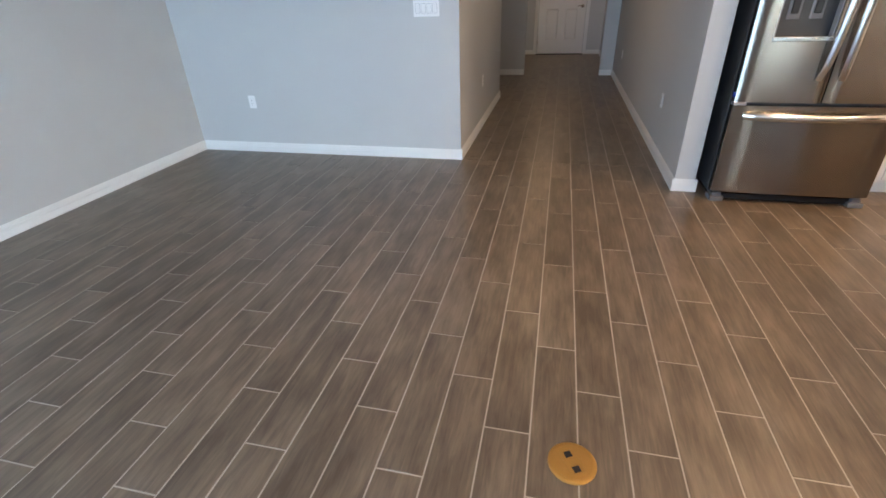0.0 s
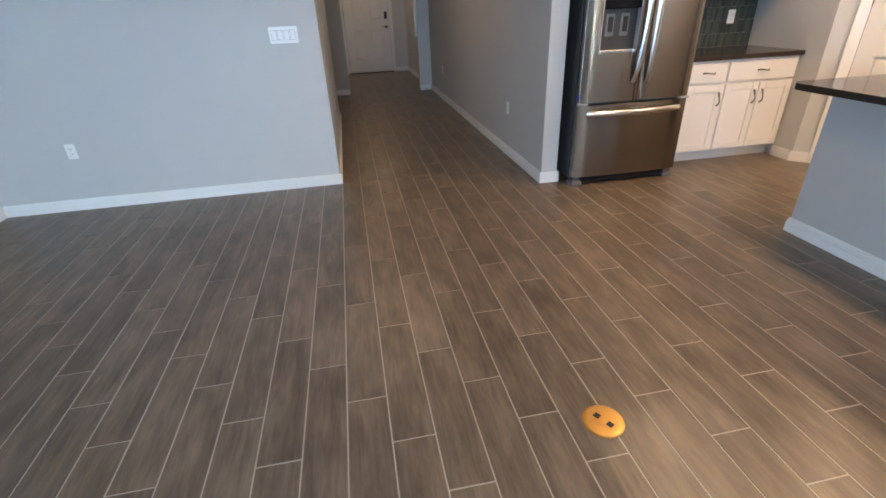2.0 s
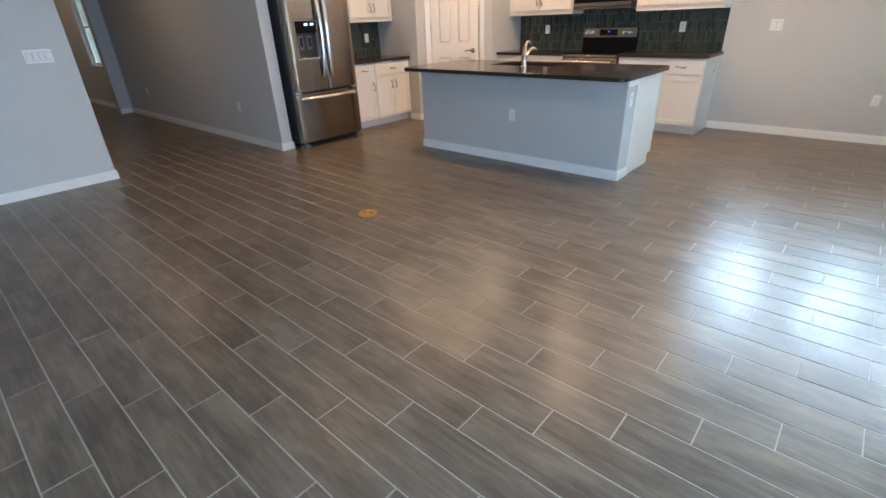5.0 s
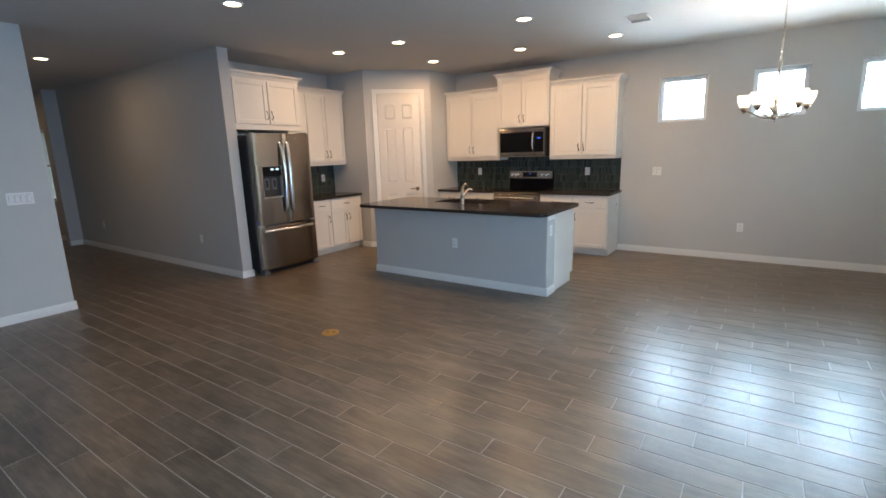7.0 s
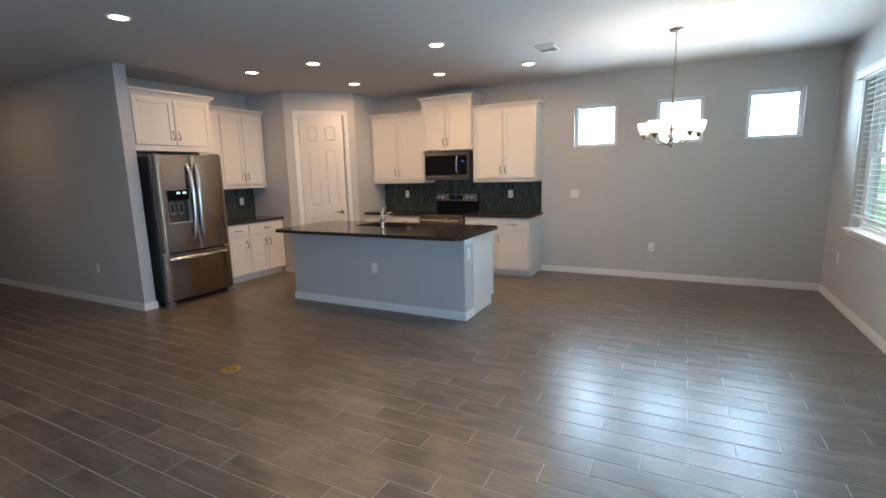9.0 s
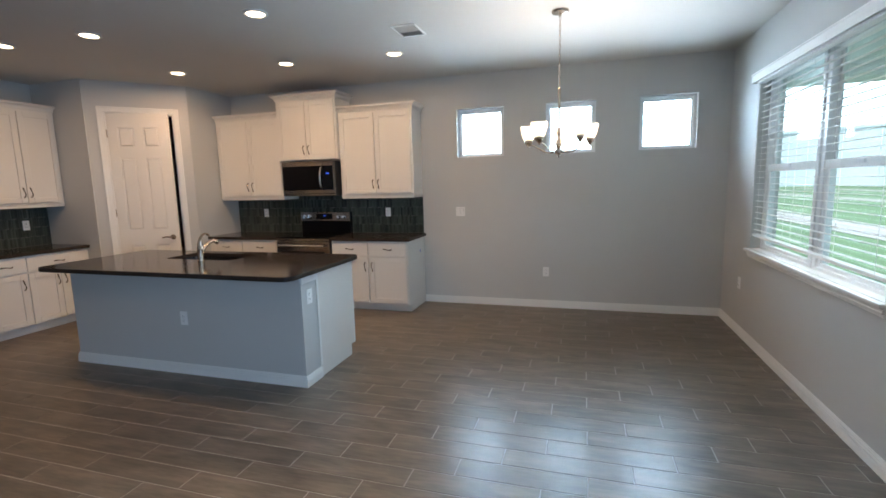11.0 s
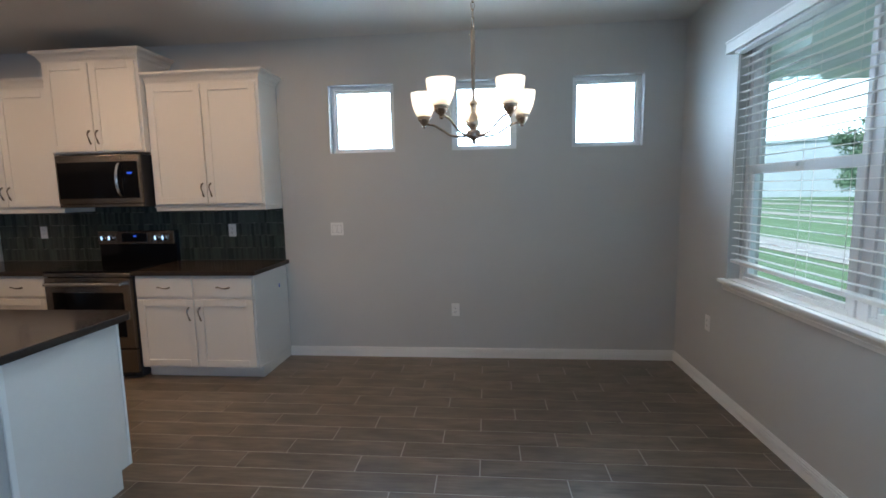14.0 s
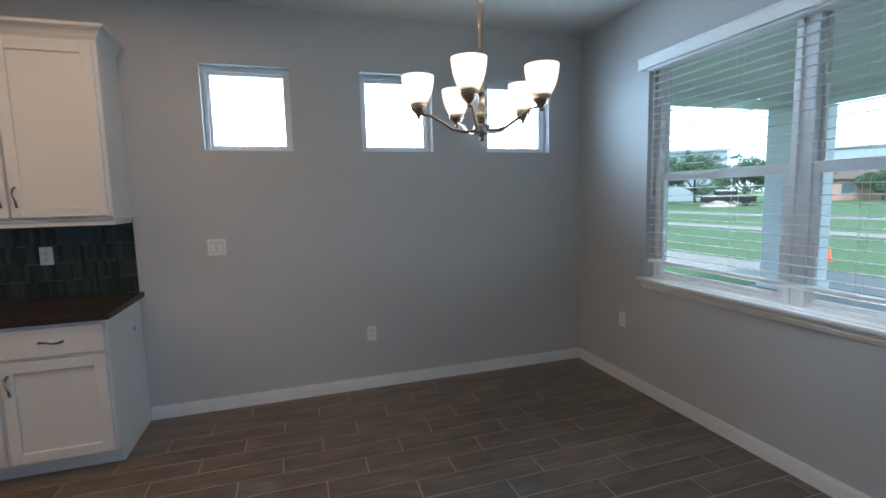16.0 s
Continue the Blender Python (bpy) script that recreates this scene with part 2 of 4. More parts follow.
# ---- mesh helpers ----
def add_box(bm, x0, y0, z0, x1, y1, z1, bevel=0.0, segments=1):
    vs = [bm.verts.new(p) for p in ((x0, y0, z0), (x1, y0, z0), (x1, y1, z0), (x0, y1, z0), (x0, y0, z1), (x1, y0, z1), (x1, y1, z1), (x0, y1, z1))]
    fs = [bm.faces.new([vs[i] for i in q]) for q in ((3, 2, 1, 0), (4, 5, 6, 7), (0, 1, 5, 4), (1, 2, 6, 5), (2, 3, 7, 6), (3, 0, 4, 7))]
    if bevel:
        edges = list({e for f in fs for e in f.edges})
        bmesh.ops.bevel(bm, geom=edges, offset=bevel, segments=segments, affect="EDGES", profile=0.5)


def add_lathe(bm, profile, center=(0, 0, 0), seg=20):
    """Turns (radius, height) round the upright axis at center."""
    rings = []
    for r, z in profile:
        rings.append([bm.verts.new((center[0] + r * math.cos(2 * math.pi * k / seg), center[1] + r * math.sin(2 * math.pi * k / seg), center[2] + z)) for k in range(seg)])
    for a, b in zip(rings, rings[1:]):
        for k in range(seg):
            bm.faces.new((a[k], a[(k + 1) % seg], b[(k + 1) % seg], b[k]))
    for ring, flip in ((rings[0], True), (rings[-1], False)):
        if (ring[0].co - ring[seg // 2].co).length > 1e-4:
            bm.faces.new(ring[::-1] if flip else ring)


def add_tube(bm, pts, radii, seg=8):
    pts = [Vector(p) for p in pts]
    if not isinstance(radii, (list, tuple)):
        radii = [radii] * len(pts)
    rings = []
    up = Vector((0.13, 0.31, 0.94))
    for i, p in enumerate(pts):
        d = (pts[min(i + 1, len(pts) - 1)] - pts[max(i - 1, 0)]).normalized()
        a = d.cross(up).normalized()
        b = d.cross(a)
        rings.append([bm.verts.new(p + radii[i] * (math.cos(2 * math.pi * k / seg) * a + math.sin(2 * math.pi * k / seg) * b)) for k in range(seg)])
    for a, b in zip(rings, rings[1:]):
        for k in range(seg):
            bm.faces.new((a[k], b[k], b[(k + 1) % seg], a[(k + 1) % seg]))
    bm.faces.new(rings[0]), bm.faces.new(rings[-1][::-1])


def finish(name, bm, mat, parent=None, m=None, smooth=False, hide_shadow=False):
    bmesh.ops.recalc_face_normals(bm, faces=bm.faces)
    me = bpy.data.meshes.new(name)
    bm.to_mesh(me)
    bm.free()
    me.materials.append(mat)
    if smooth:
        me.shade_smooth()
        me.set_sharp_from_angle(angle=radians(40))
    ob = new(name, me)
    if parent is not None:
        ob.parent = parent
    if m is not None:
        ob.matrix_basis = m
    if hide_shadow:
        ob.visible_shadow = False
    return ob


def boxes(name, items, mat, parent=None, m=None, bevel=0.0, segments=1, **kw):
    bm = bmesh.new()
    for it in items:
        add_box(bm, *it, bevel=bevel, segments=segments)
    return finish(name, bm, mat, parent, m, **kw)


def thing(name, m, label, category, group="", kind=""):
    ob = new(name)
    ob.empty_display_size = 0.1
    ob.matrix_basis = m
    return tagged(ob, label, category, group, kind)


def arc(p0, p1, out, n=9):
    """A bow from p0 to p1 that stands out by the vector out."""
    p0, p1, out = Vector(p0), Vector(p1), Vector(out)
    return [p0.lerp(p1, k / n) + out * math.sin(math.pi * k / n) ** 0.6 for k in range(n + 1)]


# ---- structure ----
EAST, SOUTH, NORTH, WEST, KNORTH = 4.80, -3.65, 4.075, -3.42, 4.27
HALL_L, HALL_R, STUB = -0.772, 0.902, 1.038


def wall(name, axis, a0, a1, b0, b1, openings=(), z1=CEIL, label="painted grey drywall wall", z0=0.0, mat=None):
    """A wall along x or y from a0 to a1, its faces at b0 and b1, with openings (from, to, sill, head)."""
    cuts = sorted({a0, a1, *(v for o in openings for v in o[:2])})
    items = []
    for p, q in zip(cuts, cuts[1:]):
        mid = (p + q) / 2
        spans, z = [], z0
        for o in sorted((o for o in openings if o[0] <= mid <= o[1]), key=lambda o: o[2]):
            if o[2] > z:
                spans.append((z, o[2]))
            z = o[3]
        if z < z1:
            spans.append((z, z1))
        for s0, s1 in spans:
            items.append((p, b0, s0, q, b1, s1) if axis == "x" else (b0, p, s0, b1, q, s1))
    return tagged(boxes(name, items, mat or WALL), label, "wall", kind="structure")


EW = [(-1.232, -0.647), (-2.287, -1.728), (-3.33, -2.75)]
EW_Z = (1.862, 2.445)
SW = (1.955, 3.985)
SW_Z = (0.875, 2.40)
SLIDE = (-3.1, -0.5)
wall("wall_east", "y", SOUTH - 0.2, KNORTH + 0.12, EAST, EAST + 0.2, [(a, b, *EW_Z) for a, b in EW])
wall("wall_south", "x", WEST - 0.15, EAST, SOUTH - 0.2, SOUTH, [(*SW, *SW_Z), (*SLIDE, 0.0, 2.05)])
wall("wall_west", "y", SOUTH, NORTH + 0.12, WEST - 0.15, WEST)
wall("wall_living_north", "x", WEST, HALL_L, NORTH, NORTH + 0.12)
wall("wall_hall_left", "y", NORTH + 0.12, 6.9, HALL_L - 0.12, HALL_L)
wall("wall_passage", "x", -3.4, HALL_L - 0.12, 6.78, 6.9)
wall("wall_passage_end", "y", 6.9, 8.9, -3.4, -3.28)
wall("wall_hall_pier_left", "x", -3.4, -0.585, 8.9, 9.05)
wall("wall_hall_right", "y", 3.57, 8.86, HALL_R, STUB)
wall("wall_hall_pier_right", "x", 0.69, 1.6, 8.86, 9.01)
wall("wall_foyer_left", "y", 9.05, 11.9, -1.6, -1.45)
FW = (9.8, 10.5, 0.8, 2.2)
wall("wall_foyer_right", "y", 9.01, 11.9, 0.88, 1.03, [FW])
wall("wall_foyer_north", "x", -1.6, 1.6, 11.9, 12.05)
wall("wall_kitchen_north", "x", STUB, EAST, KNORTH, KNORTH + 0.12)
wall("wall_pantry_west", "y", 3.45, KNORTH, 3.24, 3.34)
wall("wall_pantry_south", "x", 4.02, EAST, 2.70, 2.80)
boxes_floor = boxes("floor", [(WEST - 0.15, SOUTH - 0.2, -0.2, EAST + 0.2, 12.05, -0.0014)], GROUT)
tagged(boxes_floor, "light grout bed between wood-look porcelain planks", "floor", kind="structure")
tagged(boxes("ceiling", [(WEST - 0.15, SOUTH - 0.2, CEIL, EAST + 0.2, 12.05, CEIL + 0.15)], CEILM), "flat off-white textured drywall ceiling", "ceiling", kind="structure")

# pantry wall across the corner, with its door
DIAG = pose(3.24, 3.46, 0, 0, 0, -44.3)
DL = 1.088
DO = (0.195, 0.915, 2.49)
pan = boxes("wall_pantry_diagonal", [(0, 0, 0, DO[0], 0.1, CEIL), (DO[1], 0, 0, DL, 0.1, CEIL), (DO[0], 0, DO[2], DO[1], 0.1, CEIL)], WALL, m=DIAG)
tagged(pan, "painted grey wall set across the kitchen corner", "wall", kind="structure")
# its near-black colour takes the place of shade inside the pantry
tagged(boxes("pantry_back", [(0.05, 0.55, 0, DL - 0.05, 0.6, CEIL)], DARK, m=DIAG), "pantry back wall, coloured near black in place of shade", "wall", kind="structure")


def casing(name, x0, x1, top, m, w=0.065):
    items = [(x0 - w, -0.018, 0, x0, 0.0, top), (x1, -0.018, 0, x1 + w, 0.0, top), (x0 - w, -0.018, top, x1 + w, 0.0, top + w),
             (x0 - w, -0.024, 0, x0 - w + 0.018, -0.018, top + w - 0.018), (x1 + w - 0.018, -0.024, 0, x1 + w, -0.018, top + w - 0.018),
             (x0 - w, -0.024, top + w - 0.018, x1 + w, -0.018, top + w), (x0, 0.0, 0, x0 + 0.014, 0.1, top), (x1 - 0.014, 0.0, 0, x1, 0.1, top), (x0 + 0.014, 0.0, top - 0.014, x1 - 0.014, 0.1, top)]
    return tagged(boxes(name, items, TRIM, m=m, bevel=0.002), "white painted door casing", "trim", kind="structure")


def panel_door(name, w, h, m, label, lever_side, rows, deadbolt=False):
    """A moulded door: stiles and rails proud of raised panels. Front at y = 0, hinged at x = 0."""
    ob = thing(name, m, label, "door")
    st, mid = 0.115 * w / 0.72, 0.10 * w / 0.72
    px = [(st, (w - mid) / 2), ((w + mid) / 2, w - st)]
    items = [(0, 0.018, 0, w, 0.035, h), (0, 0, 0, st, 0.018, h), (w - st, 0, 0, w, 0.018, h), (px[0][1], 0, 0, px[1][0], 0.018, h)]
    edges = [0.0, *[v for r in rows for v in r], h]
    for z0, z1 in zip(edges[::2], edges[1::2]):
        items += [(a, 0, z0, b, 0.018, z1) for a, b in px]
    bm = bmesh.new()
    for it in items:
        add_box(bm, *it)
    for z0, z1 in rows:
        for a, b in px:
            add_box(bm, a + 0.014, 0.003, z0 + 0.014, b - 0.014, 0.034, z1 - 0.014, bevel=0.0145)
            # sticking round each panel
            for q in ((a, z0, b, z0 + 0.008), (a, z1 - 0.008, b, z1), (a, z0, a + 0.008, z1), (b - 0.008, z0, b, z1)):
                add_box(bm, q[0], 0.007, q[1], q[2], 0.019, q[3])
    finish("leaf", bm, DOORM, ob)
    lx, sg = (w - 0.07, -1) if lever_side == "r" else (0.07, 1)
    bm = bmesh.new()
    add_tube(bm, [(lx, 0.0, 0.96), (lx, -0.008, 0.96), (lx, -0.012, 0.96)], [0.032, 0.032, 0.027], 18)
    add_tube(bm, [(lx, -0.01, 0.96), (lx, -0.045, 0.96), (lx + sg * 0.02, -0.055, 0.962), (lx + sg * 0.06, -0.055, 0.968), (lx + sg * 0.11, -0.05, 0.958)], [0.011, 0.011, 0.011, 0.009, 0.007], 10)
    tagged(finish("lever_handle", bm, NICKEL, ob, smooth=True), "brushed nickel lever handle")
    if deadbolt:
        boxes("keypad_lock", [(lx - 0.033, -0.025, 1.12, lx + 0.033, 0.0, 1.27)], BLACKP, ob, bevel=0.006)
    hx = -0.006 if lever_side == "r" else w - 0.002
    for z in (0.2, h * 0.5, h - 0.28):
        boxes("hinge", [(hx, -0.006, z, hx + 0.008, 0.006, z + 0.09)], NICKEL, ob)
    return ob


casing("trim_pantry", DO[0], DO[1], DO[2], DIAG)
PROWS = [(0.23, 0.88), (1.055, 1.945), (2.066, 2.305)]
panel_door("pantry_door", 0.685, 2.465, DIAG @ pose(DO[0] + 0.0175, 0.0, 0.008, 0, 0, -20), "white six-panel pantry door standing ajar", "r", PROWS)
casing("trim_entry", 0.0, 1.03, 2.46, pose(-0.53, 11.9, 0) @ pose(0, 0, 0), 0.07)
panel_door("entry_door", 1.0, 2.44, pose(-0.515, 11.872, 0.012), "white six-panel entry door with a keypad lock", "r", [(0.28, 0.92), (1.12, 1.85), (1.98, 2.28)], True)
tagged(boxes("threshold", [(-0.53, 11.80, 0, 0.50, 11.87, 0.018)], BLACKP, bevel=0.003), "dark metal threshold under the entry door", "trim", kind="structure")


# moulded profile of the skirting: (thickness, from, to)
BASE_STEPS = ((0.016, 0.0, 0.05), (0.0105, 0.05, 0.0535), (0.015, 0.0535, 0.066), (0.009, 0.066, 0.069), (0.0115, 0.069, 0.081), (0.006, 0.081, 0.09))


def baseboard(items):
    """Runs of skirting: (x0, y0, x1, y1, nx, ny) along a wall, standing out along the normal."""
    bm = bmesh.new()
    for x0, y0, x1, y1, nx, ny in items:
        for t, z0, z1 in BASE_STEPS:
            a, b = sorted((x0, x1 + nx * t)) if nx else sorted((x0, x1))
            c, d = sorted((y0, y1 + ny * t)) if ny else sorted((y0, y1))
            add_box(bm, a, c, z0, b, d, z1)
    return tagged(finish("baseboard", bm, TRIM), "white painted baseboard along the wall foot", "baseboard", kind="structure")


baseboard([(EAST, SOUTH, EAST, -0.18, -1, 0)])
baseboard([(SLIDE[1] + 0.08, SOUTH, EAST - 0.017, SOUTH, 0, 1)])
baseboard([(WEST + 0.017, SOUTH, SLIDE[0] - 0.08, SOUTH, 0, 1)])
baseboard([(WEST, SOUTH, WEST, NORTH, 1, 0)])
baseboard([(WEST + 0.017, NORTH, HALL_L + 0.016, NORTH, 0, -1), (HALL_L, NORTH + 0.001, HALL_L, 6.9, 1, 0)])
baseboard([(HALL_R - 0.016, 3.57, STUB + 0.016, 3.57, 0, -1), (HALL_R, 3.571, HALL_R, 8.86, -1, 0)])
baseboard([(-1.3, 8.9, -0.585, 8.9, 0, -1)])
baseboard([(0.69, 8.86, HALL_R - 0.017, 8.86, 0, -1)])
baseboard([(-1.45, 11.9, -0.602, 11.9, 0, -1)])
baseboard([(0.572, 11.9, 0.863, 11.9, 0, -1), (0.88, 9.01, 0.88, 11.9, -1, 0)])
baseboard([(3.24, 3.46, 3.24, 3.66, -1, 0)])
bm = bmesh.new()
for t, z0, z1 in BASE_STEPS:
    add_box(bm, -0.006, -t, z0, DO[0] - 0.066, 0, z1), add_box(bm, DO[1] + 0.066, -t, z0, DL, 0, z1)
tagged(finish("baseboard", bm, TRIM, m=DIAG), "white painted baseboard along the pantry wall", "baseboard", kind="structure")


# ---- windows ----
def high_window(y0, y1):
    z0, z1 = EW_Z
    ob = thing("window_high", pose(EAST, y1, z0), "small square white vinyl window high in the wall", "window", "high dining windows", "structure")
    w, h = y1 - y0, z1 - z0
    f = 0.034
    m = pose(0, 0, 0, 0, 0, -90)
    boxes("frame", [(0, 0.07, 0, f, 0.13, h), (w - f, 0.07, 0, w, 0.13, h), (f, 0.07, 0, w - f, 0.13, 0.03), (f, 0.07, h - f, w - f, 0.13, h),
                    (f, 0.085, 0.03, f + 0.018, 0.12, h - f), (w - f - 0.018, 0.085, 0.03, w - f, 0.12, h - f), (f + 0.018, 0.085, h - f - 0.022, w - f - 0.018, 0.12, h - f), (f + 0.018, 0.085, 0.03, w - f - 0.018, 0.12, 0.045)], VINYL, ob, m, bevel=0.003)
    boxes("pane", [(f + 0.018, 0.1, 0.045, w - f - 0.018, 0.106, h - f - 0.022)], GLASS, ob, m, hide_shadow=True)


for a, b in EW:
    high_window(a, b)
ob = thing("window_foyer", pose(0.88, FW[0], FW[2]), "tall narrow white window beside the entry", "window", kind="structure")
fw, fh = FW[1] - FW[0], FW[3] - FW[2]
boxes("frame", [(0.07, 0, 0, 0.12, 0.04, fh), (0.07, fw - 0.04, 0, 0.12, fw, fh), (0.07, 0.04, 0, 0.12, fw - 0.04, 0.04), (0.07, 0.04, fh - 0.04, 0.12, fw - 0.04, fh), (0.07, 0.04, fh / 2 - 0.02, 0.12, fw - 0.04, fh / 2 + 0.02)], VINYL, ob, bevel=0.003)
boxes("pane", [(0.093, 0.04, 0.04, 0.098, fw - 0.04, fh / 2 - 0.02)], GLASS, ob, hide_shadow=True)
boxes("pane", [(0.093, 0.04, fh / 2 + 0.02, 0.098, fw - 0.04, fh - 0.04)], GLASS, ob, hide_shadow=True)


def twin_window():
    """Two single-hung units side by side. Local x runs along the wall, y goes outwards, z from the sill."""
    w, h = SW[1] - SW[0], SW_Z[1] - SW_Z[0]
    ob = thing("window_twin", pose(SW[1], SOUTH, SW_Z[0], 0, 0, 180), "wide white twin single-hung vinyl window", "window", kind="structure")
    half, mul, f, meet = w / 2, 0.022, 0.036, 0.735
    fr, gl = [], []
    fr.append((half - mul, 0.09, 0, half + mul, 0.16, h))
    for x0, x1 in ((0, half - mul), (half + mul, w)):
        fr += [(x0, 0.08, 0, x0 + f, 0.16, h), (x1 - f, 0.08, 0, x1, 0.16, h), (x0 + f, 0.08, 0, x1 - f, 0.16, 0.028), (x0 + f, 0.08, h - f, x1 - f, 0.16, h),
               (x0 + f, 0.085, meet - 0.028, x1 - f, 0.135, meet + 0.028)]
        # lower sash
        fr += [(x0 + f, 0.09, 0.028, x0 + f + 0.035, 0.12, meet - 0.028), (x1 - f - 0.035, 0.09, 0.028, x1 - f, 0.12, meet - 0.028), (x0 + f + 0.035, 0.09, 0.028, x1 - f - 0.035, 0.12, 0.055)]
        fr += [(x0 + f, 0.125, meet + 0.028, x0 + f + 0.018, 0.15, h - f), (x1 - f - 0.018, 0.125, meet + 0.028, x1 - f, 0.15, h - f)]
        gl += [(x0 + f + 0.035, 0.103, 0.055, x1 - f - 0.035, 0.108, meet - 0.028), (x0 + f + 0.018, 0.136, meet + 0.028, x1 - f - 0.018, 0.141, h - f)]
        fr += [((x0 + x1) / 2 - 0.03, 0.07, meet - 0.005, (x0 + x1) / 2 + 0.03, 0.085, meet + 0.018)]
    boxes("frame", fr, VINYL, ob, bevel=0.003)
    for g in gl:
        boxes("pane", [g], GLASS, ob, hide_shadow=True)
    boxes("sill", [(-0.04, -0.045, -0.02, w + 0.04, 0.0, 0.004), (0.001, 0.0, 0.0003, w - 0.001, 0.0795, 0.004)], TRIM, ob, bevel=0.006, segments=2)
    boxes("apron", [(-0.02, -0.026, -0.03, w + 0.02, 0.0, -0.0205), (-0.02, -0.017, -0.044, w + 0.02, 0.0, -0.0305), (-0.02, -0.02, -0.056, w + 0.02, 0.0, -0.0445), (-0.02, -0.01, -0.074, w + 0.02, 0.0, -0.0565)], TRIM, ob, bevel=0.002)


twin_window()


def blind():
    w = SW[1] - SW[0]
    ob = thing("window_blind", pose(SW[1], SOUTH, 0.0, 0, 0, 180), "white faux-wood horizontal blind with open slats, lowered almost to the sill", "blind")
    boxes("valance", [(-0.045, -0.06, 2.355, w + 0.045, -0.045, 2.435), (-0.045, -0.066, 2.42, w + 0.045, -0.045, 2.435), (-0.045, -0.063, 2.355, w + 0.045, -0.045, 2.365), (-0.045, -0.045, 2.355, -0.03, 0, 2.435), (w + 0.03, -0.045, 2.355, w + 0.045, 0, 2.435)], SLAT, ob, bevel=0.003)
    boxes("headrail", [(0.01, -0.03, 2.345, w - 0.01, 0.03, 2.395)], SLAT, ob, bevel=0.003)
    n, z0, z1 = 25, 1.055, 2.31
    proto = None
    for k in range(n):
        z = z0 + (z1 - z0) * k / (n - 1)
        m = pose(0.012, 0.03, z, random.uniform(-1.2, 1.2) + 1.0, random.uniform(-0.12, 0.12) + 0.25 * (1 - k / n) ** 3, 0)
        if proto is None:
            bm = bmesh.new()
            pts = [(-0.016, 0.0), (-0.008, 0.001), (0.0, 0.0014), (0.008, 0.001), (0.016, 0.0)]
            vs = [[bm.verts.new((x, y, zz + d)) for y, zz in pts for d in (0.0, 0.0022)] for x in (0, w - 0.024)]
            for i in range(4):
                a, b = vs
                bm.faces.new((a[2 * i], a[2 * i + 2], b[2 * i + 2], b[2 * i])), bm.faces.new((a[2 * i + 1], b[2 * i + 1], b[2 * i + 3], a[2 * i + 3]))
                for q in vs:
                    bm.faces.new((q[2 * i], q[2 * i + 1], q[2 * i + 3], q[2 * i + 2]))
            for i in (0, 8):
                bm.faces.new((vs[0][i], vs[1][i], vs[1][i + 1], vs[0][i + 1]))
            proto = finish("slat", bm, SLAT, ob, m)
        else:
            o = new("slat", proto.data)
            o.parent, o.matrix_basis = ob, m
    boxes("bottom_rail", [(0.012, 0.003, 0.985, w - 0.012, 0.057, 1.008)], SLAT, ob, pose(0, 0, 0.012, 0, 0.55, 0), bevel=0.005, segments=2)
    bm = bmesh.new()
    for x in (0.12, 0.19 * w + 0.3, w / 2, 0.81 * w - 0.3, w - 0.12):
        for y in (0.003, 0.057):
            add_tube(bm, [(x, y, 0.99), (x, y, 2.35)], 0.0011, 4)
    finish("ladder_cord", bm, SLAT, ob)
    bm = bmesh.new()
    add_tube(bm, [(0.09, -0.035, 1.45), (0.09, -0.035, 2.34)], 0.004, 6)
    finish("tilt_wand", bm, VINYL, ob)
    bm = bmesh.new()
    add_tube(bm, [(w - 0.1, -0.035, 1.5), (w - 0.1, -0.035, 2.34)], 0.0015, 5)
    finish("lift_cord", bm, VINYL, ob)


blind()


def sliding_door():
    x0, x1 = SLIDE
    w = x1 - x0
    ob = thing("sliding_door", pose(x0, SOUTH - 0.14, 0), "white vinyl sliding glass door to the covered patio", "door", kind="structure")
    fr = [(0, -0.05, 0, 0.05, 0.09, 2.05), (w - 0.05, -0.05, 0, w, 0.09, 2.05), (0.05, -0.05, 2.0, w - 0.05, 0.09, 2.05), (0.05, -0.05, 0, w - 0.05, 0.09, 0.03)]
    for k in range(3):
        a, b = 0.05 + (w - 0.1) * k / 3, 0.05 + (w - 0.1) * (k + 1) / 3
        fr += [(a, 0, 0.03, a + 0.06, 0.04, 2.0), (b - 0.06, 0, 0.03, b, 0.04, 2.0), (a + 0.06, 0, 0.03, b - 0.06, 0.04, 0.1), (a + 0.06, 0, 1.94, b - 0.06, 0.04, 2.0)]
        boxes("pane", [(a + 0.06, 0.016, 0.1, b - 0.06, 0.022, 1.94)], GLASS, ob, hide_shadow=True)
    boxes("frame", fr, VINYL, ob, bevel=0.003)


sliding_door()


# ---- cabinets ----
def bow_handle(parent, x, z, upright, y=0.0, length=0.11):
    bm = bmesh.new()
    d = Vector((0, 0, length / 2)) if upright else Vector((length / 2, 0, 0))
    c = Vector((x, y, z))
    pts = arc(c - d, c + d, (0, -0.026, 0), 10)
    if upright:
        pts = [p + Vector((0.006 * math.sin(2 * math.pi * k / 10), 0, 0)) for k, p in enumerate(pts)]
    else:
        pts = [p + Vector((0, 0, 0.005 * math.sin(2 * math.pi * k / 10))) for k, p in enumerate(pts)]
    add_tube(bm, pts, [0.006 + 0.0015 * math.cos(2 * math.pi * k / 10) for k in range(11)], 8)
    return tagged(finish("handle", bm, HANDLE, parent, smooth=True), "arched brushed nickel handle")


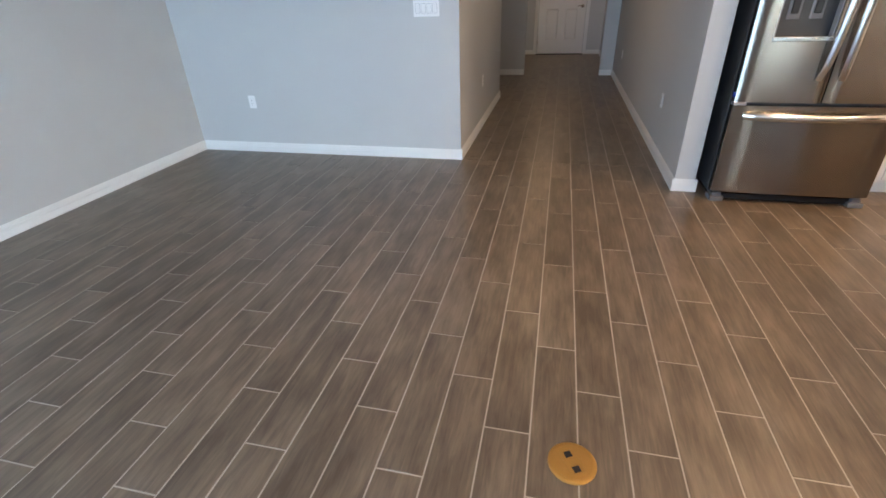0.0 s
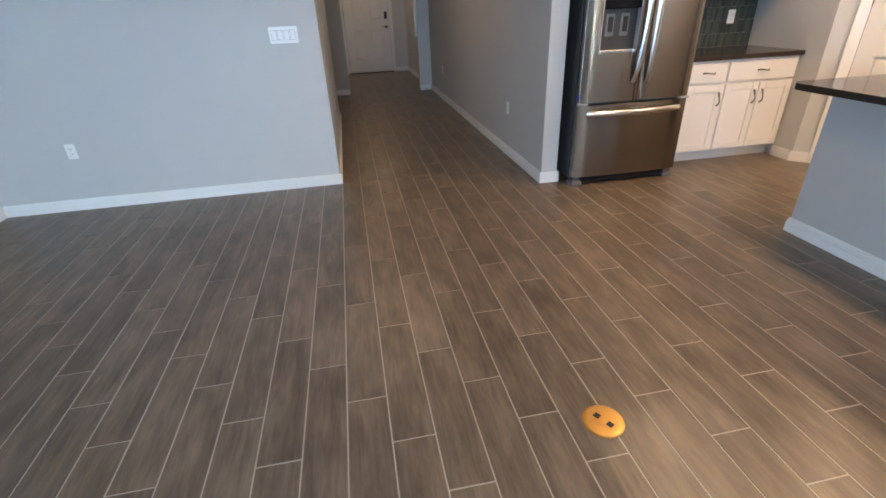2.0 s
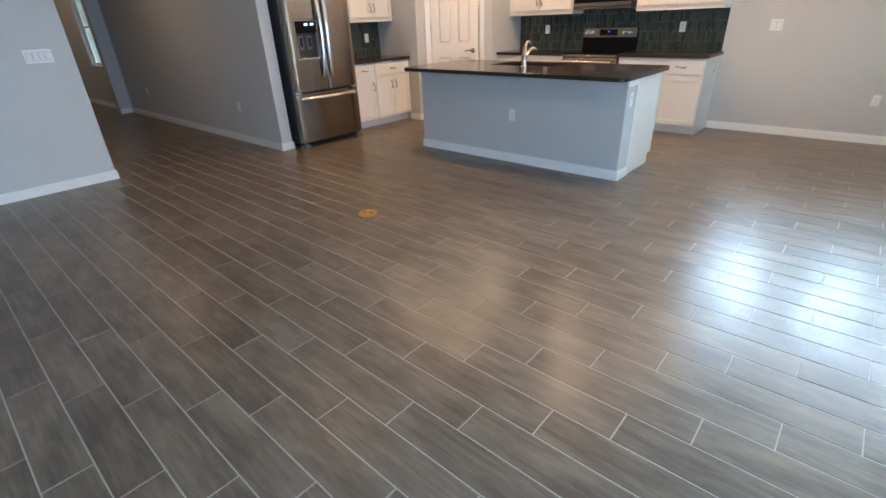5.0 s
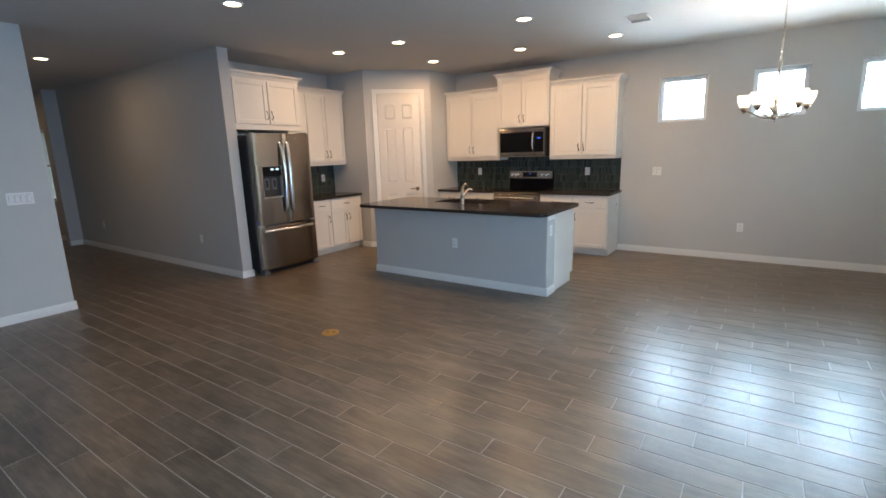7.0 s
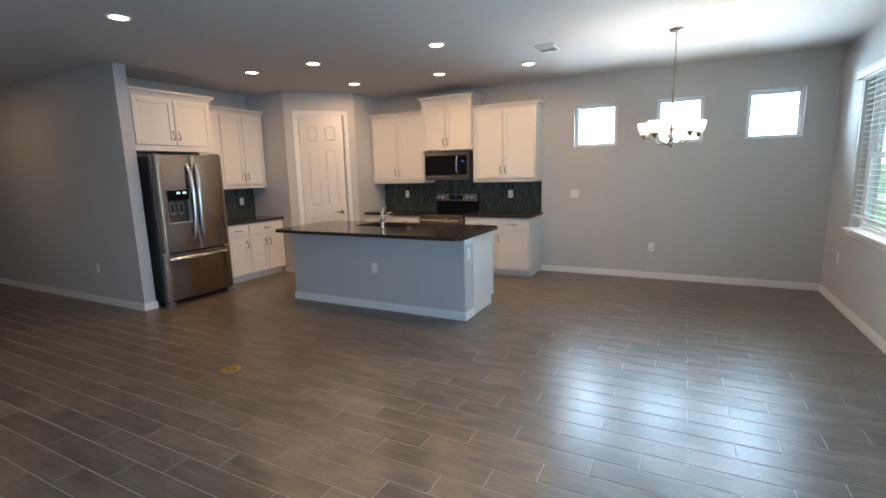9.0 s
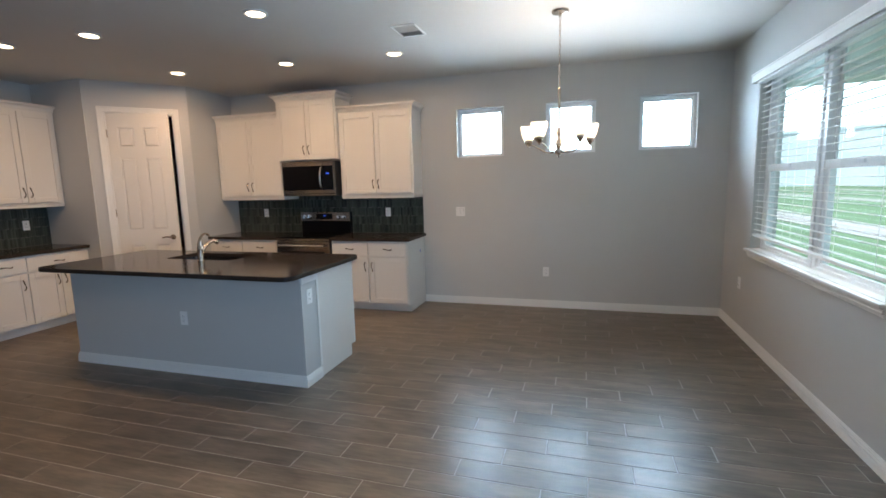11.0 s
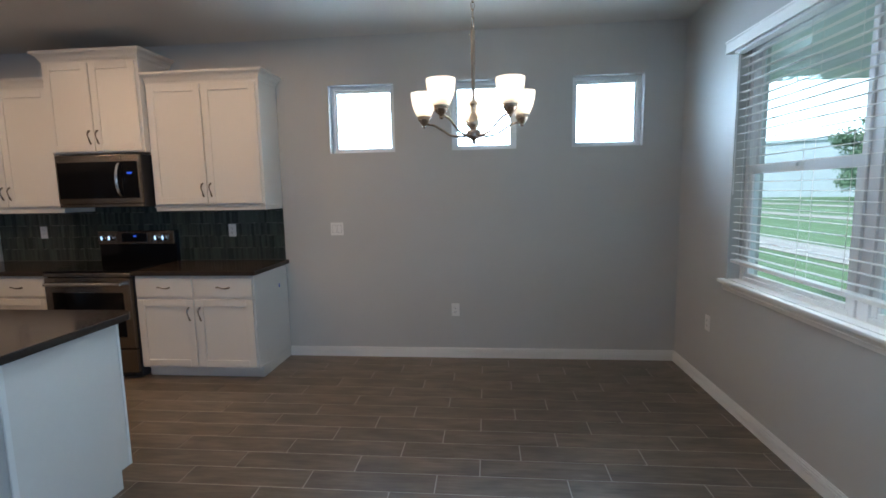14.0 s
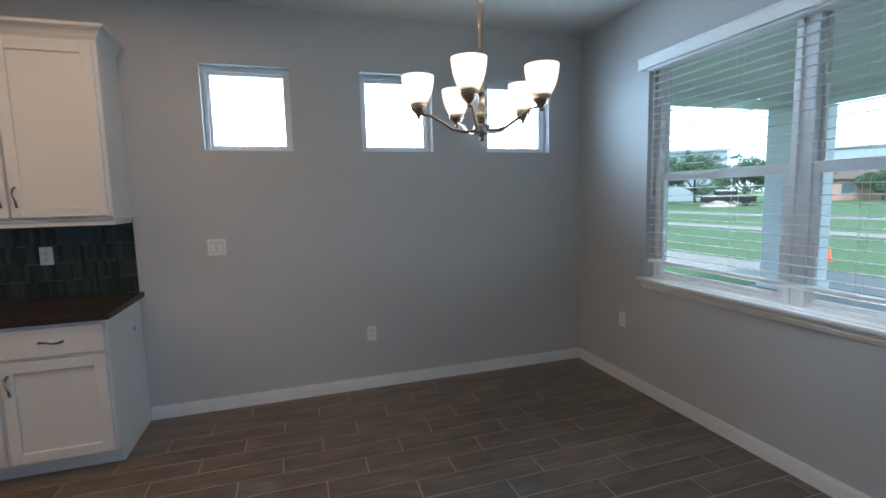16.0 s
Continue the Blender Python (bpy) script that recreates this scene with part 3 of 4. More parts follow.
def shaker(parent, name, x0, z0, x1, z1, handle=None, flat=False, rail=0.058):
    """A door or drawer front, 20 mm thick, proud of y = 0. handle: (x, z, upright)."""
    bm = bmesh.new()
    if flat:
        add_box(bm, x0, -0.02, z0, x1, 0, z1, bevel=0.004, segments=2)
    else:
        for q in ((x0, z0, x0 + rail, z1), (x1 - rail, z0, x1, z1), (x0 + rail, z0, x1 - rail, z0 + rail), (x0 + rail, z1 - rail, x1 - rail, z1)):
            add_box(bm, q[0], -0.02, q[1], q[2], 0, q[3], bevel=0.0025)
        add_box(bm, x0 + rail - 0.004, -0.0095, z0 + rail - 0.004, x1 - rail + 0.004, -0.002, z1 - rail + 0.004)
    ob = finish(name, bm, CAB, parent)
    if handle:
        bow_handle(ob, handle[0], handle[1], handle[2], -0.02)
    return ob


def crown(parent, w, d, z, left=True, right=True):
    prof = [(0.004, 0.0), (0.008, 0.012), (0.012, 0.014), (0.016, 0.028), (0.026, 0.042), (0.042, 0.052), (0.047, 0.054), (0.047, 0.058), (0.055, 0.06), (0.055, 0.078), (0.0, 0.078)]
    bm = bmesh.new()
    rings = []
    for o, h in prof:
        l, r = -o if left else 0.0, w + o if right else w
        rings.append([bm.verts.new(p) for p in ((l, d, z + h), (l, -o, z + h), (r, -o, z + h), (r, d, z + h))])
    for p, q in zip(rings, rings[1:]):
        for i in range(3):
            bm.faces.new((p[i], p[i + 1], q[i + 1], q[i]))
    bm.faces.new(rings[-1]), bm.faces.new(rings[0][::-1])
    finish("crown", bm, CAB, parent)


def upper_cabinet(m, w, d, h, ndoors, left=True, right=True, rail=True, label="white shaker wall cabinet with nickel handles", filler=0.0, low=0.0):
    ob = thing("wall_cabinet", m, label, "cabinet", "kitchen wall cabinets")
    boxes("body", [(0, 0, 0, w, d, h)], CAB, ob, bevel=0.002)
    if rail:
        boxes("light_rail", [(0.0, 0.004, -0.045, w, d, -0.0005), (-0.006, -0.004, -0.016, w + 0.006, d, -0.001)], CAB, ob, bevel=0.003)
    crown(ob, w, d, h, left, right)
    g, e = 0.012, 0.02
    x0 = e + filler
    dw = (w - e - x0 - g * (ndoors - 1)) / ndoors
    for k in range(ndoors):
        a = x0 + k * (dw + g)
        hx = (a + dw - 0.03) if k % 2 == 0 else a + 0.03
        shaker(ob, "door", a, 0.012 + low, a + dw, h - 0.02, (hx, low + 0.13, True))
    return ob


def base_cabinet(m, w, d, units, label="white shaker base cabinet with drawers and nickel handles"):
    """units: (x0, x1, doors) each with a drawer above; h to the underside of the top is 0.876."""
    ob = thing("base_cabinet", m, label, "cabinet", "kitchen base cabinets")
    H = 0.876
    boxes("body", [(0, 0, 0.1, w, d, H), (0, 0.075, 0.0, w, d, 0.1)], CAB, ob, bevel=0.002)
    for x0, x1, n in units:
        shaker(ob, "drawer", x0 + 0.012, 0.70, x1 - 0.012, 0.855, ((x0 + x1) / 2, 0.778, False), flat=True)
        dw = (x1 - x0 - 0.024 - 0.008 * (n - 1)) / n
        for k in range(n):
            a = x0 + 0.012 + k * (dw + 0.008)
            side = 1 if (n == 1 and x0 < w / 2 - 0.05) or (n == 2 and k == 0) else 0
            shaker(ob, "door", a, 0.115, a + dw, 0.68, (a + dw - 0.035 if side else a + 0.035, 0.56, True))
    return ob


def slab(name, parent, outer, hole, z0, z1, mat, bevel=0.004, m=None):
    """A worktop: the outline, with a hole cut through it if one is given."""
    bm = bmesh.new()
    edges = []
    for loop in (outer, hole):
        if loop:
            vs = [bm.verts.new((x, y, z0)) for x, y in loop]
            edges += [bm.edges.new((vs[i], vs[(i + 1) % len(vs)])) for i in range(len(vs))]
    bmesh.ops.triangle_fill(bm, edges=edges, use_beauty=True)
    r = bmesh.ops.extrude_face_region(bm, geom=list(bm.faces))
    bmesh.ops.translate(bm, verts=[v for v in r["geom"] if isinstance(v, bmesh.types.BMVert)], vec=(0, 0, z1 - z0))
    bmesh.ops.recalc_face_normals(bm, faces=bm.faces)
    sharp = [e for e in bm.edges if len(e.link_faces) == 2 and e.calc_face_angle() > 1.2 and abs(e.verts[0].co.z - e.verts[1].co.z) < 1e-5]
    bmesh.ops.bevel(bm, geom=sharp, offset=bevel, segments=2, affect="EDGES", profile=0.5)
    return finish(name, bm, mat, parent, m)


def rounded(x0, y0, x1, y1, r, n=6):
    pts = []
    for cx, cy, a0 in ((x1 - r, y1 - r, 0), (x0 + r, y1 - r, 90), (x0 + r, y0 + r, 180), (x1 - r, y0 + r, 270)):
        pts += [(cx + r * math.cos(radians(a0 + 90 * k / n)), cy + r * math.sin(radians(a0 + 90 * k / n))) for k in range(n + 1)]
    return pts


# east run; local x runs towards the dining end, local y into the wall
UF, BF = EAST - 0.33, EAST - 0.61
upper_cabinet(pose(UF, 2.695, 1.43, 0, 0, -90), 1.025, 0.327, 1.02, 2, left=False, right=False)
upper_cabinet(pose(UF - 0.06, 1.67, 1.885, 0, 0, -90), 0.86, 0.387, 0.755, 2, rail=False, label="white shaker wall cabinet over the microwave")
upper_cabinet(pose(UF, 0.81, 1.43, 0, 0, -90), 0.985, 0.327, 1.02, 2, left=False)
base_cabinet(pose(BF, 2.695, 0, 0, 0, -90), 1.07, 0.607, [(0, 0.535, 1), (0.535, 1.07, 1)])
base_cabinet(pose(BF, 0.838, 0, 0, 0, -90), 1.013, 0.607, [(0, 0.5065, 1), (0.5065, 1.013, 1)])
for y0, y1 in ((1.622, 2.698), (-0.205, 0.84)):
    tagged(slab("countertop", None, [(BF - 0.04, y0), (EAST - 0.002, y0), (EAST - 0.002, y1), (BF - 0.04, y1)], None, 0.8765, 0.914, STONE), "dark brown polished quartz countertop", "countertop")

# north run; local x runs east
NF = KNORTH - 0.61
upper_cabinet(pose(1.062, NF - 0.02, 1.90), 1.035, 0.625, 0.645, 2, label="white shaker cabinet above the refrigerator", rail=False, low=0.06)
upper_cabinet(pose(2.098, KNORTH - 0.33, 1.43), 1.138, 0.327, 1.06, 2, left=False, right=False, filler=0.34, label="white shaker wall cabinet with nickel handles")
base_cabinet(pose(2.09, NF, 0), 1.148, 0.607, [(0.1, 0.46, 1), (0.46, 1.14, 2)])
tagged(slab("countertop", None, [(2.085, NF - 0.04), (3.238, NF - 0.04), (3.238, KNORTH - 0.002), (2.085, KNORTH - 0.002)], None, 0.8765, 0.914, STONE), "dark brown polished quartz countertop", "countertop")


# ---- refrigerator ----
def refrigerator():
    w, front, top = 0.925, 3.385, 1.845
    ob = thing("refrigerator", pose(1.098, front, 0), "stainless steel french-door refrigerator with a water dispenser", "refrigerator")
    boxes("body", [(0.0, 0.085, 0.05, w, 0.80, top - 0.02), (0.02, 0.05, 0.04, w - 0.02, 0.085, top - 0.03)], SIDE, ob, bevel=0.006)

    def curved(name, x0, x1, z0, z1, cut=None):
        """A steel front that swells a little towards the middle of the machine, with a recess if one is given."""
        bm = bmesh.new()
        n = 12
        xs = sorted({x0 + (x1 - x0) * k / n for k in range(n + 1)} | ({cut[0], cut[1]} if cut else set()))
        zs = [z0, z1] if not cut else [z0, cut[2], cut[3], z1]

        def fy(x):
            u = (x - w / 2) / (w / 2)
            edge = min(x - x0, x1 - x)
            return 0.012 * u * u + (0.012 * (1 - edge / 0.02) ** 2 if edge < 0.02 else 0)
        grid = [[bm.verts.new((x, fy(x), z)) for z in zs] for x in xs]
        back = [[bm.verts.new((x, 0.08, z)) for z in zs] for x in xs]
        for i in range(len(xs) - 1):
            for j in range(len(zs) - 1):
                if cut and j == 1 and xs[i] >= cut[0] - 1e-6 and xs[i + 1] <= cut[1] + 1e-6:
                    continue
                bm.faces.new((grid[i][j], grid[i + 1][j], grid[i + 1][j + 1], grid[i][j + 1]))
            for j in (0, len(zs) - 1):
                bm.faces.new((grid[i][j], back[i][j], back[i + 1][j], grid[i + 1][j]))
        for i in (0, len(xs) - 1):
            for j in range(len(zs) - 1):
                bm.faces.new((grid[i][j], grid[i][j + 1], back[i][j + 1], back[i][j]))
        return finish(name, bm, STEEL, ob, smooth=True)
    mid = 0.472
    cut = (0.115, 0.415, 1.03, 1.43)
    curved("door", 0.004, mid - 0.004, 0.665, top, cut)
    curved("door", mid + 0.004, w - 0.004, 0.665, top)
    curved("freezer_drawer", 0.004, w - 0.004, 0.075, 0.645)
    # dispenser niche
    a, b, c, d = cut
    boxes("dispenser_niche", [(a, 0.005, c, a + 0.006, 0.078, d), (b - 0.006, 0.005, c, b, 0.078, d), (a, 0.072, c, b, 0.079, d), (a, 0.005, d - 0.006, b, 0.078, d)], GREYP, ob)
    boxes("dispenser_panel", [(a + 0.006, 0.004, 1.30, b - 0.006, 0.03, d - 0.006)], BLACK, ob, bevel=0.004)
    for q in (0.13, 0.21):
        boxes("dispenser_light", [(a + q, 0.0015, 1.375, a + q + 0.045, 0.0045, 1.398)], PALELED, ob, bevel=0.001)
    boxes("dispenser_tray", [(a - 0.004, -0.006, c - 0.022, b + 0.004, 0.078, c + 0.004)], STEEL_H, ob, bevel=0.004)
    for q in (0.05, 0.165):
        boxes("dispenser_paddle", [(a + q, 0.045, 1.12, a + q + 0.07, 0.072, 1.27)], FOOT, ob, bevel=0.008, segments=2)
    for q in (0.065, 0.18):
        boxes("dispenser_nozzle", [(a + q, 0.037, 1.15, a + q + 0.04, 0.045, 1.25)], BLACKP, ob, bevel=0.004)
    for x, sg in ((mid - 0.04, -1), (mid + 0.04, 1)):
        bm = bmesh.new()
        pts = arc((x + sg * 0.012, 0.0, 0.80), (x + sg * 0.012, 0.0, 1.74), (-sg * 0.012, -0.06, 0), 18)
        add_tube(bm, pts, 0.014, 10)
        for v in bm.verts:
            v.co.x = x + (v.co.x - x) * 1.6
        finish("handle", bm, STEEL_H, ob, smooth=True)
    bm = bmesh.new()
    pts = arc((0.07, 0.006, 0.583), (w - 0.07, 0.006, 0.583), (0, -0.055, 0), 18)
    add_tube(bm, pts, 0.013, 10)
    for v in bm.verts:
        v.co.z = 0.583 + (v.co.z - 0.583) * 1.8
    finish("handle", bm, STEEL_H, ob, smooth=True)
    boxes("kick_grille", [(0.03, 0.05, 0.012, w - 0.03, 0.085, 0.07)], BLACKP, ob, bevel=0.004)
    for x in (0.0, w - 0.1):
        boxes("foot", [(x + 0.005, 0.015, 0.0, x + 0.095, 0.12, 0.035), (x + 0.02, 0.03, 0.03, x + 0.08, 0.12, 0.06)], FOOT, ob, bevel=0.008, segments=2)
    for x in (0.02, w - 0.09):
        boxes("hinge_cover", [(x, 0.03, top - 0.005, x + 0.07, 0.16, top + 0.018)], SIDE, ob, bevel=0.006)
    for q in (0.002, w - 0.07):
        boxes("centre_hinge", [(q, -0.001, 0.647, q + 0.068, 0.06, 0.663)], GREYP, ob, bevel=0.002)
    tagged(boxes("tape", [(-0.0025, 0.035, 0.69, -0.0005 + 0.004, 0.05, 0.72)], TAPE, ob), "scrap of blue masking tape")
    boxes("badge", [(0.66, -0.0005, 1.775, 0.69, 0.003, 1.785)], STEEL_H, ob)


refrigerator()


# ---- range and microwave; local x runs south, y into the wall ----
def kitchen_range():
    w, d = 0.765, 0.64
    ob = thing("range", pose(BF - 0.035, 1.614, 0, 0, 0, -90), "stainless steel electric range with a black glass top", "range")
    boxes("body", [(0.0, 0.03, 0.06, w, d, 0.90), (0.03, 0.07, 0.0, w - 0.03, d, 0.06)], SIDE, ob, bevel=0.003)
    boxes("cooktop", [(-0.001, 0.0, 0.90, w + 0.001, 0.58, 0.921)], BLACK, ob, bevel=0.006, segments=2)
    boxes("top_trim", [(0.0, -0.008, 0.868, w, 0.03, 0.8995)], STEEL, ob, bevel=0.004)
    boxes("oven_door", [(0.004, -0.01, 0.27, w - 0.004, 0.03, 0.862)], STEEL, ob, bevel=0.006, segments=2)
    boxes("oven_window", [(0.07, -0.013, 0.37, w - 0.07, -0.009, 0.74)], BLACK, ob)
    boxes("drawer", [(0.004, -0.008, 0.065, w - 0.004, 0.03, 0.262)], STEEL, ob, bevel=0.006, segments=2)
    bm = bmesh.new()
    add_tube(bm, [(0.05, -0.055, 0.815), (w - 0.05, -0.055, 0.815)], 0.015, 12)
    for x in (0.06, w - 0.06):
        add_tube(bm, [(x, -0.01, 0.815), (x, -0.055, 0.815)], 0.01, 8)
    finish("handle", bm, STEEL_H, ob, smooth=True)
    boxes("backguard", [(0.0, 0.585, 0.90, w, d, 1.20)], BLACK, ob, bevel=0.004)
    boxes("control_panel", [(0.004, 0.566, 1.075, w - 0.004, 0.586, 1.20)], STEEL, ob, bevel=0.004)
    boxes("display", [(0.25, 0.5635, 1.1, 0.5, 0.568, 1.178)], BLACK, ob)
    boxes("display_digits", [(0.365, 0.5628, 1.145, 0.395, 0.564, 1.158)], BLUELED, ob)
    for x in (0.07, 0.145, 0.60, 0.675):
        bm = bmesh.new()
        add_tube(bm, [(x, 0.567, 1.137), (x, 0.555, 1.137), (x, 0.552, 1.137), (x, 0.53, 1.137)], [0.026, 0.026, 0.021, 0.019], 16)
        add_box(bm, x - 0.004, 0.52, 1.118, x + 0.004, 0.532, 1.156)
        tagged(finish("knob", bm, CHROME, ob, smooth=True), "chrome control knob")


kitchen_range()


def microwave():
    w, h = 0.765, 0.44
    ob = thing("microwave", pose(UF - 0.09, 1.622, 1.43, 0, 0, -90), "stainless over-the-range microwave with a dark window", "microwave")
    boxes("body", [(0, 0.03, 0, w, 0.415, h)], SIDE, ob, bevel=0.003)
    boxes("door", [(0.002, 0.0, 0.03, w * 0.79, 0.03, h - 0.002)], STEEL, ob, bevel=0.005, segments=2)
    boxes("window", [(0.018, -0.003, 0.075, w * 0.79 - 0.002, 0.001, h - 0.06)], BLACK, ob)
    boxes("control_panel", [(w * 0.79 + 0.002, 0.0, 0.03, w - 0.002, 0.03, h - 0.002)], STEEL, ob, bevel=0.004)
    boxes("keypad", [(w * 0.79 + 0.003, -0.003, 0.075, w - 0.02, 0.001, h - 0.06)], BLACK, ob)
    boxes("clock_digits", [(w * 0.85, -0.0038, 0.275, w * 0.85 + 0.045, -0.0028, 0.29)], BLUELED, ob)
    boxes("bottom_vent", [(0.002, 0.004, 0.0, w - 0.002, 0.03, 0.027)], STEEL, ob, bevel=0.003)
    bm = bmesh.new()
    pts = arc((w * 0.765, -0.002, 0.09), (w * 0.765, -0.002, 0.36), (0, -0.045, 0), 12)
    add_tube(bm, pts, 0.012, 10)
    finish("handle", bm, STEEL_H, ob, smooth=True)


microwave()


# ---- island ----
IX, IY0, IY1 = 2.06, -0.13, 2.265


def island():
    ob = thing("kitchen_island", pose(0, 0, 0), "grey-painted kitchen island with white end panel and dark quartz top", "island")
    boxes("knee_wall", [(IX, IY0, 0, IX + 0.2, IY1, 0.8765)], WALL, ob)
    boxes("cabinet_body", [(IX + 0.2, IY0 - 0.004, 0.1, 2.86, IY1, 0.69), (IX + 0.2, IY0 - 0.004, 0, 2.79, IY1, 0.1), (IX + 0.2, IY0 - 0.004, 0.69, 2.86, 0.81, 0.8765), (IX + 0.2, 1.6, 0.69, 2.86, IY1, 0.8765),
                            (IX + 0.2, 0.81, 0.69, 2.41, 1.6, 0.8765), (2.845, 0.81, 0.69, 2.86, 1.6, 0.8765)], CAB, ob)
    boxes("top_trim", [(IX - 0.004, IY0 - 0.012, 0.815, IX + 0.2, IY0 - 0.0005, 0.8765)], TRIM, ob, bevel=0.002)
    boxes("end_trim", [(IX + 0.2, IY0 - 0.009, 0.1, IX + 0.225, IY0 - 0.0045, 0.87)], TRIM, ob, bevel=0.002)
    boxes("end_trim", [(2.842, IY0 - 0.009, 0.1, 2.86, IY0 - 0.0045, 0.87)], TRIM, ob, bevel=0.002)
    boxes("top_moulding", [(IX - 0.014, IY0, 0.835, IX - 0.0005, IY1, 0.8765), (IX - 0.02, IY0, 0.86, IX - 0.0005, IY1, 0.8765)], WALL, ob, bevel=0.003)
    bm = bmesh.new()
    for t, z0, z1 in BASE_STEPS:
        add_box(bm, IX - t, IY0 - t, z0, IX, IY1 + t, z1), add_box(bm, IX, IY0 - t, z0, IX + 0.215, IY0 - 0.0045, z1)
    finish("plinth", bm, TRIM, ob)
    hole = rounded(2.44, 0.83, 2.82, 1.58, 0.05, 4)
    slab("worktop", ob, rounded(1.835, IY0 - 0.06, 2.94, 2.36, 0.085), hole, 0.8775, 0.914, STONE)
    bm = bmesh.new()
    loop_t = [bm.verts.new((x, y, 0.8772)) for x, y in rounded(2.425, 0.825, 2.835, 1.585, 0.05, 4)]
    loop_b = [bm.verts.new((x, y, 0.70)) for x, y in rounded(2.435, 0.835, 2.825, 1.575, 0.06, 4)]
    n = len(loop_t)
    for i in range(n):
        bm.faces.new((loop_t[i], loop_t[(i + 1) % n], loop_b[(i + 1) % n], loop_b[i]))
    bm.faces.new(loop_b)
    tagged(finish("sink_basin", bm, SINK, ob), "stainless steel undermount sink basin")
    for y in (0.0, 0.6, 1.2, 1.75):
        boxes("door", [(2.8605, y - 0.1, 0.12, 2.88, y + 0.42, 0.85)], CAB, ob, bevel=0.003)


island()


def faucet():
    ob = thing("faucet", pose(2.385, 1.1, 0.914), "brushed nickel single-lever pull-out kitchen faucet", "faucet")
    bm = bmesh.new()
    add_lathe(bm, [(0.031, 0.0), (0.031, 0.005), (0.027, 0.009), (0.0265, 0.05), (0.026, 0.1), (0.0265, 0.103), (0.0265, 0.107), (0.025, 0.11), (0.022, 0.14), (0.016, 0.16)], seg=24)
    add_tube(bm, [(0.01, 0, 0.07), (0.035, -0.002, 0.1), (0.07, -0.005, 0.135), (0.11, -0.01, 0.158), (0.145, -0.014, 0.163), (0.17, -0.017, 0.155)], [0.016, 0.017, 0.0155, 0.0155, 0.017, 0.018], 14)
    add_tube(bm, [(0.168, -0.017, 0.157), (0.19, -0.02, 0.14)], [0.0195, 0.0185], 14)
    finish("spout", bm, NICKEL, ob, smooth=True)
    bm = bmesh.new()
    add_tube(bm, [(0.0, 0, 0.13), (0.003, 0, 0.165), (0.016, 0.0, 0.2), (0.04, 0.0, 0.226), (0.07, 0.0, 0.236), (0.1, 0.0, 0.226), (0.116, 0.0, 0.214)], [0.022, 0.0205, 0.016, 0.0115, 0.01, 0.0125, 0.009], 12)
    finish("lever", bm, NICKEL, ob, smooth=True)


faucet()


# ---- wall plates; built facing -y, then turned ----
def plate(m, gangs, kind, label):
    w = 0.072 + 0.046 * (gangs - 1)
    ob = thing("light_switch" if kind == "switch" else "power_outlet", m, label, "switch" if kind == "switch" else "outlet")
    boxes("cover", [(-w / 2, -0.006, -0.058, w / 2, 0.0, 0.058)], PLATE, ob, bevel=0.003, segments=2)
    for g in range(gangs):
        x = (g - (gangs - 1) / 2) * 0.046
        if kind == "switch":
            boxes("rocker", [(x - 0.0165, -0.010, -0.033, x + 0.0165, -0.005, 0.033)], PLATE, ob, pose(0, 0, 0, 3, 0, 0), bevel=0.002)
            boxes("gap", [(x - 0.0185, -0.0066, -0.035, x + 0.0185, -0.0061, 0.035)], GREYP, ob)
        else:
            for z in (-0.02, 0.02):
                boxes("receptacle", [(x - 0.016, -0.009, z - 0.0145, x + 0.016, -0.005, z + 0.0145)], PLATE, ob, bevel=0.003)
                boxes("slot", [(x - 0.008, -0.0095, z - 0.002, x - 0.0055, -0.0088, z + 0.007), (x + 0.0055, -0.0095, z - 0.002, x + 0.008, -0.0088, z + 0.006), (x - 0.0025, -0.0095, z - 0.0105, x + 0.0025, -0.0088, z - 0.006)], BLACKP, ob)
    return ob


plate(pose(-1.035, NORTH, 1.215), 4, "switch", "white four-gang rocker switch on the grey wall")
plate(pose(-2.77, NORTH, 0.475), 1, "outlet", "white duplex outlet low on the grey wall")
plate(pose(EAST, -0.675, 1.19, 0, 0, -90), 2, "switch", "white two-gang rocker switch on the grey wall")
plate(pose(EAST, -1.74, 0.445, 0, 0, -90), 1, "outlet", "white duplex outlet low on the dining wall")
plate(pose(EAST - 0.011, 0.315, 1.19, 0, 0, -90), 1, "outlet", "white outlet on the mosaic backsplash")
plate(pose(EAST - 0.011, 2.22, 1.19, 0, 0, -90), 1, "outlet", "white outlet on the mosaic backsplash")
plate(pose(2.98, KNORTH - 0.011, 1.17), 1, "outlet", "white outlet on the mosaic backsplash")
plate(pose(2.42, KNORTH - 0.011, 1.17), 1, "outlet", "white outlet on the mosaic backsplash")
plate(pose(4.212, SOUTH, 0.505, 0, 0, 180), 1, "outlet", "white duplex outlet below the window")
plate(pose(HALL_R, 4.486, 0.455, 0, 0, -90), 1, "outlet", "white duplex outlet low on the hall wall")
plate(pose(HALL_R, 7.75, 0.455, 0, 0, -90), 1, "outlet", "white duplex outlet low on the hall wall")
plate(pose(HALL_L, 5.32, 0.475, 0, 0, 90), 1, "outlet", "white duplex outlet low on the hall wall")
plate(pose(IX, 1.012, 0.485, 0, 0, -90), 1, "outlet", "white duplex outlet on the island front")
plate(pose(IX + 0.1, IY0, 0.70), 1, "outlet", "white duplex outlet on the island end")
tagged(boxes("masking_tape", [(4.62, -0.178, 0.69, 4.635, -0.1751, 0.72)], TAPE), "scrap of blue masking tape on the cabinet end", "tape")

